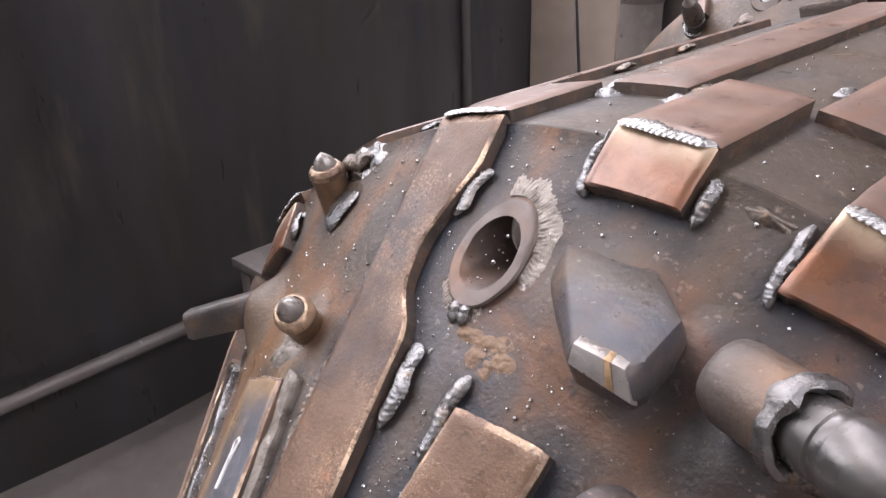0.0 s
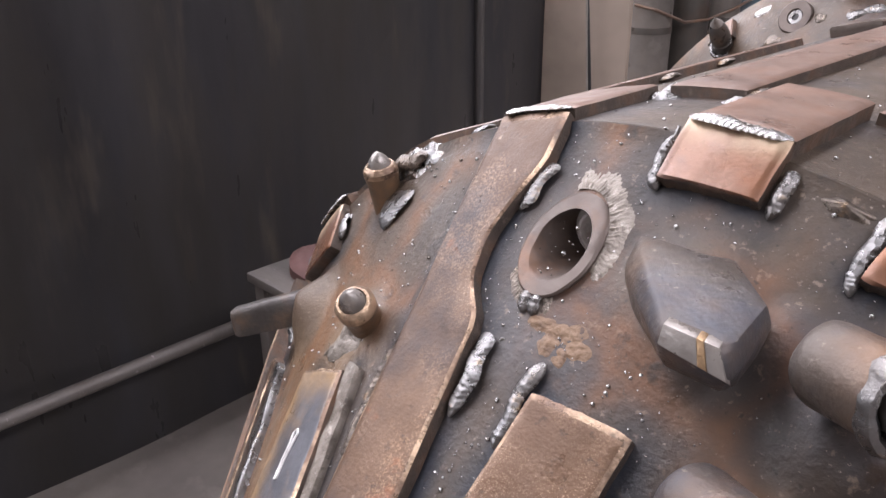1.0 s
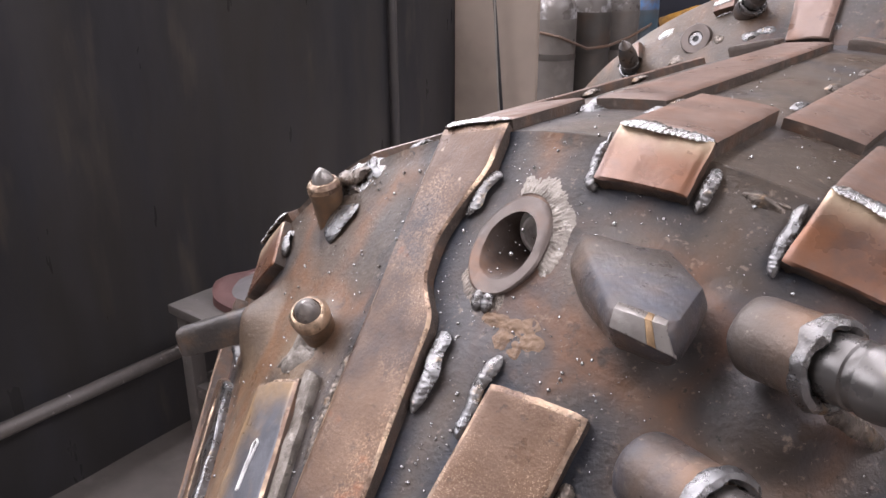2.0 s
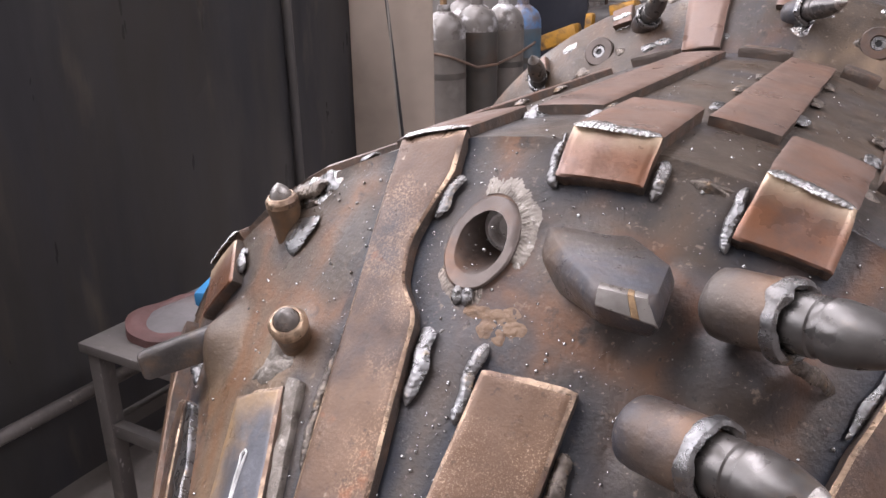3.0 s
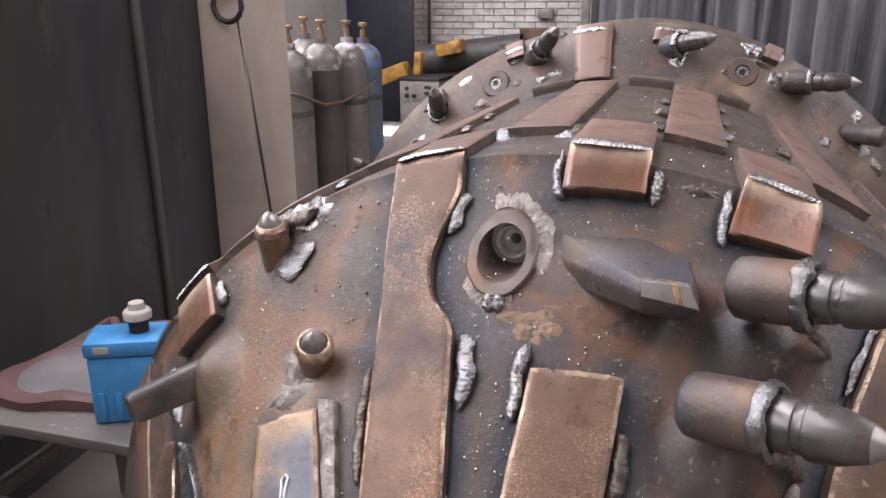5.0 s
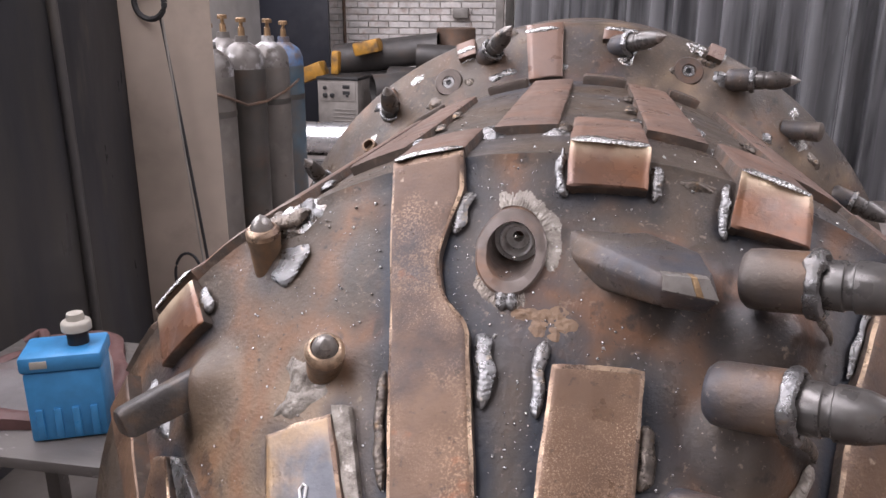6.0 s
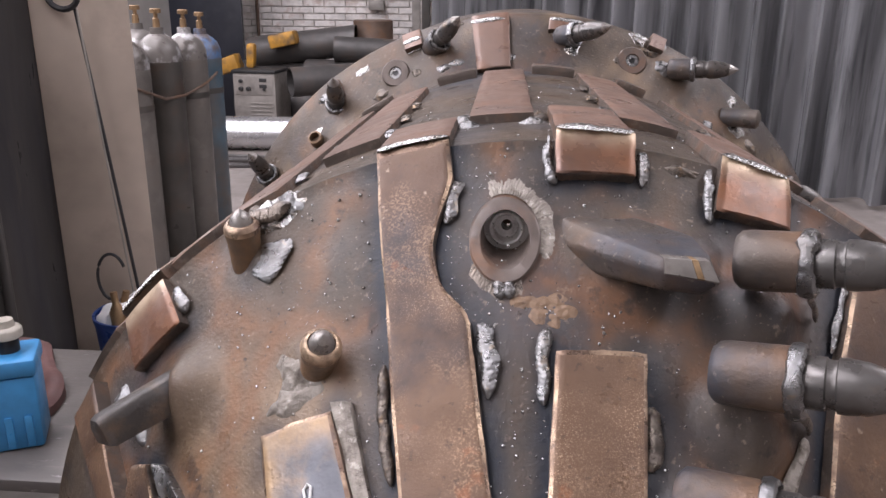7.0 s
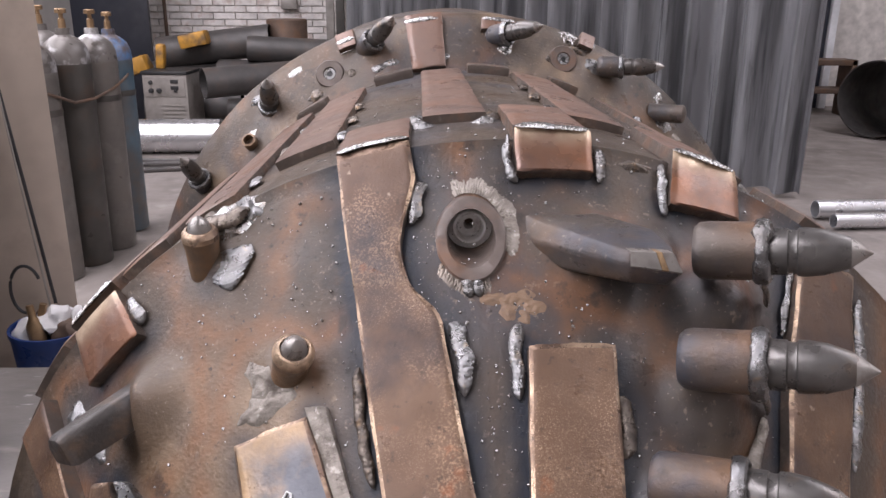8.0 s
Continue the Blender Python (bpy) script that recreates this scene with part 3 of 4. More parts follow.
for k, (a0, a1, s0, s1) in enumerate(DRUM_PLATES):
    part("drum_plate", slab([(s0, a0), (s1, a0)], [(s0, a1), (s1, a1)], 0.0105, 24, 7, 0.0005, seed=30 + k), [M_DRUM_PLATE, M_EDGE], reamer, "long reddish steel plate along the drum")
for k, (a0, a1) in enumerate([(-17.2, -9.9), (0.6, 8.4), (16.5, 22.0), (-33, -27)]):
    part("wear_plate", slab([(0.66, a0), (0.705, a0)], [(0.66, a1), (0.705, a1)], 0.014, 6, 7, 0.0005, seed=60 + k), [M_EDGE, M_EDGE], reamer, "short dark wear plate")
# plates on the rear cone
for k, (a0, a1, s0, s1) in enumerate([(-9.8, -3.4, 0.713, 0.80), (-22.4, -19.0, 0.775, 0.80), (21.3, 24.0, 0.785, 0.806), (-38.5, -36.0, 0.765, 0.79), (3.5, 9.5, 0.772, 0.790)]):
    part("wear_plate", slab([(s0, a0), (s1, a0)], [(s0, a1), (s1, a1)], 0.011, 10, 7, 0.0005, seed=70 + k), [M_DRUM_PLATE, M_EDGE], reamer, "reddish wear plate on the rear cone")

for k, (a0, a1, s0) in enumerate([(-10.0, -4.0, 0.789), (3.6, 9.3, 0.789), (17.4, 21.2, 0.790), (-22.4, -19.0, 0.786)]):
    part("weld_bead", bead([(s0, a0, 0.0105), (s0, (a0 + a1) / 2, 0.011), (s0, a1, 0.0105)], 0.008, 0.005, seed=k * 2.0), M_WELD_SILVER, reamer, "bright weld along the rear rim")

# pins with pointed heads
PIN = [(0, 0.0138), (0.026, 0.0145), (0.036, 0.0158), (0.0405, 0.0158), (0.0445, 0.0128), (0.0450, 0.0110), (0.0425, 0.0104), (0.0500, 0.0085), (0.0545, 0.0045), (0.0575, 0.0006)]


def pin(base, tip, name="pin", label="steel pin with a pointed carbide head and brass ring"):
    base, tip = Vector(base), Vector(tip)
    d = (tip - base).normalized()
    length = (tip - base).length
    k = length / 0.0575
    body = part(name, lathe([(-0.022, 0.0138)] + [(s * k, r) for s, r in PIN[:3]], base, d, 28), M_RUSTPIN, reamer, label)
    part("ring", lathe([(s * k, r) for s, r in PIN[2:7]], base, d, 28, None, 0.0006), M_BRIGHT, body, "worn brass-coloured ring")
    part("tip", lathe([(s * k, r) for s, r in [(0.041, 0.0095)] + PIN[6:]], base, d, 24), M_CARBIDE, body, "grey carbide point")
    return body


pin((-0.2640, -0.0215, 1.0780), (-0.2645, -0.0345, 1.1330))
pin((-0.1815, -0.117, 1.0230), (-0.1675, -0.150, 0.684 + 0.387))

# nozzle socket: ring, bore and bush


def mitred(rows_, at, d, n_skin, n=48, jitter=0.0008):
    """A tube about d whose outer face is cut along the skin: rows of (radius, depth) or (radius, None, height over the skin)."""
    d, a, b = frame_of(d)
    out = []
    for item in rows_:
        row = []
        for k in range(n):
            t = 2 * math.pi * k / n
            rad = (a * math.cos(t) + b * math.sin(t)) * item[0]
            s_ = item[1] if item[1] is not None else (item[2] - rad.dot(n_skin)) / d.dot(n_skin)
            p = at + rad + d * s_
            row.append(p + rad.normalized() * noise.noise(p * 70) * jitter)
        out.append(row)
    return grid_mesh(out, True)


NSK = normal_at(-0.066, -4.6)
soc = part("nozzle_socket", mitred([(0.0192, -0.060), (0.0192, None, 0.0035), (0.0200, None, 0.0050), (0.0270, None, 0.0050), (0.0288, None, 0.0035), (0.0292, None, -0.004), (0.0292, -0.065)], NOZ, NAX, NSK), M_BORE, reamer, "thick-walled steel socket ring welded into the cone")
part("bush", lathe([(-0.066, 0.0046), (-0.045, 0.0048), (-0.0445, 0.0060), (-0.0430, 0.0100), (-0.0320, 0.0112), (-0.0305, 0.0122), (-0.0300, 0.0138), (-0.0310, 0.0148), (-0.0350, 0.0152), (-0.0355, 0.0197)], NOZ, NAX, 40, None, 0.0, False), M_CAST, soc, "machined steel bush with a small bore")
part("bore_floor", lathe([(-0.068, 0.012), (-0.066, 0.012)], NOZ, NAX, 20), M_BORE, soc)

# carbide-tipped tooth lying over the cone, on a mound of weld
def tooth(stations, mat, parent, name, label=""):
    """Loft of rounded boxes: (point, up, half width, half height)."""
    rows = []
    for k, (p, up, w, h) in enumerate(stations):
        q = stations[min(k + 1, len(stations) - 1)][0] - stations[max(k - 1, 0)][0]
        d = q.normalized()
        side = d.cross(up).normalized()
        u = side.cross(d).normalized()
        row = []
        for x, y in ((-1, -1), (-1, 0.30), (-0.94, 0.60), (-0.82, 0.84), (-0.62, 0.98), (-0.5, 1), (0.30, 1), (0.44, 0.97), (0.62, 0.84), (0.98, 0.40), (1, 0.30), (1, -1)):
            row.append(p + side * x * w + u * y * h)
        rows.append(row)
    return part(name, grid_mesh(rows, True, True), mat, parent, label)


def faceted(rings, bevel):
    """A forged block from closed rings of corners, with its edges broken."""
    own = grid_mesh([[Vector(p) for p in ring] for ring in rings], True, True)
    bmesh.ops.bevel(own, geom=own.edges[:], offset=bevel, segments=2, affect="EDGES", profile=0.6)
    return own


# flat-topped chisel tooth: rings of its top, its widest line and its underside
TOP = [(0.006, -0.046, 1.1400), (0.020, -0.070, 1.1350), (0.0760, -0.1385, 1.1340), (0.1085, -0.1400, 1.1330), (0.1110, -0.1270, 1.1345), (0.1070, -0.0860, 1.1365), (0.068, -0.047, 1.1400)]
RIM = [(-0.001, -0.050, 1.1280), (0.014, -0.076, 1.1230), (0.0755, -0.1425, 1.1245), (0.1160, -0.1440, 1.1190), (0.1150, -0.1270, 1.1220), (0.1110, -0.0840, 1.1240), (0.070, -0.043, 1.1260)]
LOW = [(0.004, -0.055, 1.1000), (0.022, -0.082, 1.1040), (0.0790, -0.1370, 1.1090), (0.1085, -0.1330, 1.1050), (0.1120, -0.1230, 1.1050), (0.1070, -0.0900, 1.1050), (0.060, -0.055, 1.1000)]
body = part("chisel_tooth", faceted([TOP, RIM, LOW], 0.0036), M_SLEEVE, reamer, "blue-grey forged chisel tooth with a flat top")


def insert(f0, f1, mat, name, label, proud=0.0007):
    """A piece of the cutting edge between two shares of its length."""
    c, d, c2, d2 = (Vector(p) for p in (TOP[2], TOP[3], RIM[2], RIM[3]))
    rings = []
    for f in (f0, f1):
        hi, lo = c.lerp(d, f), c2.lerp(d2, f)
        out = Vector((0.1, -0.85, 0.5)).normalized() * proud
        rings.append([hi + Vector((-0.002, 0.009, 0.0006)), hi + out + Vector((0, 0, 0.0004)), lo + out, lo + Vector((0, 0.006, -0.0045)), hi + Vector((0, 0.008, -0.006))])
    part(name, faceted(rings, 0.0006), mat, body, label)


insert(0.03, 0.60, M_CARBIDE, "insert", "worn bright carbide insert")
insert(0.60, 0.73, M_BRASS, "braze_joint", "yellow brazed joint", 0.0010)
insert(0.73, 0.985, M_CARBIDE, "insert", "worn bright carbide insert")
stain(body, {"heat": ([Vector((0.02, -0.06, 1.13)), Vector((0.05, -0.11, 1.11)), Vector((0.11, -0.10, 1.13))], 0.022, 0.0), "halo": ([Vector((0.09, -0.06, 1.12))], 0.010, 0.0)})


# picks in their holders
def pick(groove, d, back=0.082, r=0.0225, near=True, name="pick_holder", weld_drop=True, seed=0.0):
    g, d = Vector(groove), Vector(d).normalized()
    n = 30 if near else 18
    hold = part(name, lathe([(-back, r * 0.80), (-back + 0.004, r * 0.96), (-back + 0.010, r), (-0.026, r * 1.0), (-0.0215, r * 0.97), (-0.0205, r * 0.70)], g, d, n, None, 0.0012), M_SLEEVE, reamer, "cylindrical steel pick holder with blue heat tint")
    if near:
        stain(hold, {"heat": ([g - d * back * f for f in (0.55, 0.75, 0.95)], 0.055, 0.0), "halo": ([g - d * 0.027 + Vector((0, 0, z_)) for z_ in (-0.02, 0.0, 0.02)], 0.022, 0.0)})
    c = r * 0.80
    pk = part("pick", lathe([(-0.030, c * 0.9), (-0.0205, c * 0.97), (-0.019, c), (-0.0045, c), (-0.0035, c * 0.93), (0, c * 0.90), (0.0020, c * 0.93), (0.003, c * 1.02), (0.009, c * 1.03), (0.021, c * 0.95), (0.033, c * 0.74), (0.0385, c * 0.62)], g, d, n), M_PICK, hold, "machined grey steel pick")
    part("pick_tip", lathe([(0.038, c * 0.64), (0.040, c * 0.56), (0.0525, 0.0008)], g, d, n), M_CARBIDE, hold, "pointed carbide tip")
    # weld collar round the mouth of the holder
    dd, a, b = frame_of(d)
    rows = []
    m = 40 if near else 20
    for k in range(m):
        t = 2 * math.pi * k / m
        rad = a * math.cos(t) + b * math.sin(t)
        q = g - dd * 0.022 + rad * r * (0.97 + 0.07 * noise.noise(rad * 2.2 + Vector((seed, 0, 0))))
        w = (0.0040 + 0.0020 * noise.noise(rad * 3.1 + Vector((0, seed, 0)))) * r / 0.0225
        rows.append([q + (rad * math.cos(u) * 1.0 + dd * math.sin(u) * 1.5) * w for u in [2 * math.pi * j / 8 for j in range(8)]])
    rows.append(rows[0])
    part("weld_bead", grid_mesh(rows, True), M_WELD, hold, "lumpy silver weld collar")
    return hold


PD = Vector((0.885, -0.43, 0.12))
PICKS = [((0.2040, -0.1275, 1.1300), PD, 0.072), ((0.1800, -0.1980, 1.0705), PD, 0.076), ((0.1580, -0.2420, 0.9950), PD, 0.080)]
for k, (g, d, bk) in enumerate(PICKS):
    pick(g, d, bk, seed=k * 2.7)
# drips of weld below the collars
DRIPS = [[(-0.088, 24.0, 0.046), (-0.084, 25.6, 0.034), (-0.079, 27.4, 0.018), (-0.075, 29.0, 0.002)], [(-0.156, 24.2, 0.046), (-0.151, 26.5, 0.032), (-0.146, 29.2, 0.014), (-0.144, 31.0, 0.002)], [(-0.150, 30.6, 0.004), (-0.166, 30.2, 0.003), (-0.185, 29.4, 0.004), (-0.205, 28.2, 0.006)]]
for k, pts_ in enumerate(DRIPS):
    part("weld_bead", bead(pts_, 0.011, 0.010, seed=3 + k, ripple=0.02), M_PALE_WELD if k == 2 else M_WELD_DULL, reamer, "run of weld from the holder down to the cone")

# rear cone picks, pointing round and outwards
FAR_PICKS = [((-0.156, 0.757, 1.231), (0.47, -0.60, 0.53)), ((0.079, 0.752, 1.245), (0.72, -0.60, 0.20)), ((0.285, 0.752, 1.188), (0.95, -0.30, 0.03)), ((-0.343, 0.760, 1.117), (0.08, -0.72, 0.69)), ((-0.478, 0.752, 0.985), (-0.20, -0.70, 0.66)), ((0.468, 0.752, 0.985), (0.86, -0.30, -0.32))]
for k, (g, d) in enumerate(FAR_PICKS):
    d = Vector(d).normalized()
    pick(Vector(g) + d * 0.022, d, 0.064 if k == 2 else 0.058, 0.0190, False, seed=20 + k)
for k, (s, a) in enumerate([(0.7505, -25.4), (0.7555, 19.2)]):
    q, d = skin(s, a, 0.0), (skin(s, a, 0.01) - skin(s, a, 0)).lerp(Vector((-0.0, -0.01, 0.003)), 0.6).normalized()
    so = part("nozzle_socket", lathe([(0.004, 0.0105), (0.0075, 0.0120), (0.0075, 0.0235), (0.005, 0.0255), (-0.02, 0.0258)], q, d, 32, None, 0.0006, False), M_BORE, reamer, "steel socket ring in the rear cone")
    part("bush", lathe([(0.0035, 0.0045), (0.0055, 0.0052), (0.0058, 0.0100), (0.0035, 0.0125)], q, d, 28, None, 0.0, False), M_WELD, so, "bright steel bush")
    # black disc just behind the bush: the bore's darkness given as colour
    part("bore_floor", lathe([(0.0015, 0.011), (0.0032, 0.011)], q, d, 20), M_BLACK, so)
part("pin", lathe([(-0.03, 0.016), (0.030, 0.0165), (0.034, 0.012), (0.036, 0.006)], (0.372, 0.752, 1.106), Vector((0.9, -0.4, 0.0)), 18, None, 0.001), M_SLEEVE, reamer, "worn brown stub of a pin")
part("pin", lathe([(-0.02, 0.013), (0.016, 0.013), (0.017, 0.0095), (0.004, 0.009)], skin(0.735, -45.5), Vector((-0.2, -0.75, 0.6)), 20), M_RUSTPIN, reamer, "short hollow rusty pin")

# bar tooth and flange at the cone's side
bt1 = Vector((-0.360, -0.138, 0.970))
bt0 = skin(-0.078, -46.5, 0.004).lerp(bt1, 0.30)
upb = Vector((0.2, 0.6, 0.8)).normalized()
tooth([(bt0 - (bt1 - bt0) * 0.5, upb, 0.0165, 0.0150), (bt0.lerp(bt1, 0.3), upb, 0.0160, 0.0142), (bt0.lerp(bt1, 0.88), upb, 0.0150, 0.0132), (bt0.lerp(bt1, 0.97), upb, 0.0125, 0.0112), (bt1, upb, 0.0085, 0.008)], M_DARKBAR, reamer, "bar_tooth", "dark square bar tooth with a broken end")
part("edge_plate", slab([(-0.010, -63.0), (-0.10, -64.5), (-0.2, -68)], [(-0.012, -57.5), (-0.10, -60.5), (-0.2, -64)], 0.016, 12, 7, 0.001, seed=90), [M_STRAP, M_EDGE], reamer, "bent steel plate at the rim")

# long strips of weld metal beside the straps
part("weld_strip", slab([(-0.1500, -26.2), (-0.2113, -25.2), (-0.27, -24.4)], [(-0.1545, -23.6), (-0.2148, -23.0), (-0.275, -22.0)], 0.007, 26, 5, 0.0022, seed=41), [M_PALE_WELD, M_PALE_WELD], reamer, "uneven strip of dull weld metal")
part("weld_strip", slab([(-0.108, -53.6), (-0.141, -54.4), (-0.166, -55.8), (-0.23, -58)], [(-0.118, -51.9), (-0.157, -50.4), (-0.182, -50.7), (-0.24, -53)], 0.007, 22, 5, 0.0024, seed=43), [M_WELD, M_WELD], reamer, "uneven strip of bright weld metal")

BEADS = [
    ([(0.002, -16.7, 0.0095), (0.002, -13.0, 0.010), (0.002, -9.7, 0.0095)], 0.009, 0.006, M_WELD_SILVER),
    ([(-0.026, -29.6, 0.001), (-0.036, -30.2, 0.003), (-0.046, -30.6, 0.003), (-0.054, -31.0, 0.001)], 0.028, 0.006, M_WELD),
    ([(-0.001, -33.0, 0.004), (-0.003, -31.0, 0.007), (-0.006, -29.0, 0.006), (-0.007, -26.6, 0.006)], 0.015, 0.012, M_WELD_DULL),
    ([(-0.128, -0.3, 0.003), (-0.150, -0.9, 0.004), (-0.172, -0.7, 0.002)], 0.009, 0.008, M_WELD),
    ([(-0.1385, -19.1, 0.003), (-0.169, -20.2, 0.004), (-0.206, -20.2, 0.003)], 0.008, 0.007, M_WELD_DULL),
    ([(-0.124, -7.6, 0.003), (-0.147, -6.9, 0.006), (-0.168, -7.2, 0.003)], 0.014, 0.009, M_WELD),
    ([(-0.0255, -9.3, 0.004), (-0.040, -9.8, 0.005), (-0.055, -10.6, 0.003)], 0.013, 0.007, M_WELD),
    ([(0.0, -0.1, 0.004), (-0.012, -0.2, 0.004), (-0.024, 0.0, 0.004), (-0.030, 0.7, 0.002)], 0.008, 0.009, M_WELD),
    ([(-0.001, 8.9, 0.004), (-0.013, 9.1, 0.005), (-0.026, 9.1, 0.002)], 0.009, 0.010, M_WELD),
    ([(-0.001, 15.6, 0.004), (-0.018, 15.7, 0.005), (-0.033, 15.8, 0.004), (-0.040, 16.4, 0.002)], 0.008, 0.010, M_WELD),
    ([(-0.010, -43.0, 0.004), (-0.022, -42.4, 0.006), (-0.034, -42.3, 0.003)], 0.013, 0.008, M_WELD),
    ([(-0.166, 11.6, 0.003), (-0.185, 12.6, 0.004), (-0.20, 12.2, 0.002)], 0.010, 0.006, M_WELD_DULL),
    ([(-0.010, 31.6, 0.004), (-0.05, 31.5, 0.004), (-0.09, 31.6, 0.003)], 0.006, 0.006, M_WELD),
    ([(-0.012, 33.0, 0.011), (-0.012, 38.5, 0.011)], 0.008, 0.003, M_WELD),
    ([(-0.02, 41.5, 0.003), (-0.06, 43.0, 0.004), (-0.10, 44.5, 0.004), (-0.14, 46, 0.004)], 0.012, 0.009, M_WELD),
]
for k, (pts_, w, h, m) in enumerate(BEADS):
    part("weld_bead", bead(pts_, w, h, seed=1.7 * k), m, reamer, "silver weld bead")
# short tacks along the drum plates
for k, (a, s) in enumerate([(-18.0, 0.13), (-17.9, 0.25), (-18.2, 0.37), (-8.9, 0.125), (-0.6, 0.125), (-0.3, 0.11), (8.0, 0.2), (7.9, 0.32), (8.1, 0.44), (16.0, 0.24), (16.2, 0.36), (16.4, 0.5), (23.8, 0.2), (24.0, 0.3), (-26.4, 0.2), (-26.2, 0.34), (31.9, 0.17), (-34.6, 0.1), (-27.4, 0.06)]):
    part("weld_bead", bead([(s, a, 0.003), (s + 0.014, a, 0.005), (s + 0.030, a, 0.003)], 0.013, 0.008, seed=k * 0.9), M_WELD_DULL if k % 3 else M_WELD, reamer, "short weld tack")
# slag and lumps of weld
LUMPS = [(-0.004, -29.2, 0.006, (0.024, 0.012), M_WELD_SILVER), (-0.005, -27.0, 0.006, (0.010, 0.009), M_WELD), (0.010, -31.0, 0.006, (0.014, 0.009), M_WELD_DULL), (-0.044, -31.4, 0.001, (0.006, 0.005), M_WELD),
         
         (-0.012, -43.3, 0.007, (0.006, 0.006), M_WELD), (0.108, -0.9, 0.005, (0.012, 0.010), M_WELD), (0.11, -8.7, 0.005, (0.011, 0.009), M_WELD), (0.11, 24.0, 0.005, (0.012, 0.010), M_WELD_DULL), 
         (-0.122, -29.4, 0.001, (0.018, 0.016), M_PALE_WELD), (-0.136, -31.0, 0.000, (0.020, 0.008), M_PALE_WELD), (-0.006, 13.0, 0.001, (0.012, 0.004), M_WELD_DULL), (-0.082, -47.5, 0.003, (0.022, 0.018), M_WELD_DULL), (-0.04, -56, 0.004, (0.012, 0.010), M_WELD), (-0.135, 28.0, 0.002, (0.006, 0.012), M_WELD), (-0.105, -47.5, 0.0, (0.010, 0.005), M_WELD), (-0.066, -55.0, 0.004, (0.014, 0.016), M_WELD), (-0.078, -42.8, 0.004, (0.012, 0.012), M_WELD_DULL), (-0.104, -44.5, 0.0, (0.006, 0.007), M_WELD_SILVER)]
arc = [(-0.066 + 0.0405 * math.sin(radians(t)), -4.6 + 4.6 * math.cos(radians(t)), 0.001) for t in range(100, -25, -12)]
rng = random.Random(11)


def fan_weld(t0, t1, seed):
    """Weld fanned out round the socket in short radial strokes, running out into the skin."""
    rows = []
    for i in range(241):
        t = t0 + (t1 - t0) * i / 240
        reach = 1.0 + 0.22 * noise.noise(Vector((t * 0.06, seed, 0))) + 0.04 * noise.noise(Vector((t * 0.3, seed, 4)))
        row = []
        for j in range(21):
            f = j / 20
            m = 0.70 + 0.42 * f * reach
            end = min(1.0, 8.0 * min(i, 240 - i) / 240)
            stroke = 0.5 + 0.5 * math.sin(t * 1.6 + 4.0 * noise.noise(Vector((t * 0.08, f * 3.0, seed))))
            scale = 0.6 + 0.5 * noise.noise(Vector((t * 0.35, f * 9, seed)))
            h = (0.0042 * (1 - f) ** 0.8 * (0.70 + 0.20 * stroke * scale + 0.22 * noise.noise(Vector((t * 0.22, f * 5, seed)))) - 0.0006 * f) * end - 0.0012 * (1 - end)
            row.append(skin(-0.066 + 0.0405 * m * math.sin(radians(t)), -4.6 + 4.9 * m * math.cos(radians(t)), h))
        rows.append(row)
    return grid_mesh(rows)


part("weld_bead", fan_weld(-38, 128, 2.0), M_PALE_WELD, reamer, "finely rippled silver weld fanned round the socket")
part("weld_bead", fan_weld(205, 300, 6.0), M_WELD_DULL, reamer, "dull brown weld under the socket")
for k, (s_, a_, ls_, la_) in enumerate([(-0.110, -2.9, 0.004, 1.5), (-0.113, -0.8, 0.005, 1.4), (-0.109, 0.9, 0.004, 0.9), (-0.119, -1.4, 0.006, 1.0), (-0.116, 1.6, 0.005, 1.1), (-0.122, 0.4, 0.004, 0.8)]):
    part("slag_crust", crust(s_, a_, ls_ * 1.2, la_ * 1.2, 0.0016, k * 1.1, 24, 0.9), M_SLAG, reamer, "thin golden-brown crust of slag")
for a_ in (-5.7, -4.5):
    part("weld_bead", bead([(-0.097, a_, 0.002), (-0.102, a_ + 0.1, 0.004), (-0.109, a_ + 0.2, 0.001)], 0.008, 0.006, seed=a_), M_WELD, reamer, "silver lobe of weld under the socket")
for k, (s, a, h, size, m) in enumerate(LUMPS):
    part("weld_crust", crust(s, a, size[1] * 1.15, math.degrees(size[0] * 1.25 / max(0.2, R_CONE + SLOPE * min(s, 0))), 0.0035 + 0.28 * min(size), k * 1.3, foil=0.28 if m is M_WELD_SILVER else 0.16), m, reamer, "uneven crust of silver weld metal")
# fine spatter of weld droplets
rng = random.Random(5)
sp = bmesh.new()
for k in range(1700):
    s, a = rng.uniform(-0.27, 0.0), rng.gauss(-4, 22)
    if rng.random() < 0.2:
        s, a = rng.uniform(0.0, 0.5), rng.uniform(-30, 30)
    r = 0.0005 + 0.0012 * rng.random() ** 4
    bmesh.ops.create_icosphere(sp, subdivisions=1, radius=r, matrix=Matrix.Translation(skin(s, a, 0.0004)))
tagged(part("weld_spatter", sp, M_WELD_SILVER, reamer, "fine droplets of weld spatter"), kind="stuff")
part("chalk_mark", tube([skin(*p, 0.0117) for p in ((-0.2195, -31.9), (-0.2080, -31.6), (-0.1990, -31.2), (-0.1935, -31.2), (-0.1915, -30.5), (-0.1935, -30.1), (-0.2000, -30.6), (-0.2090, -31.0), (-0.2190, -31.5))], 0.0011, 6), M_CHALK, reamer, "white chalk mark")
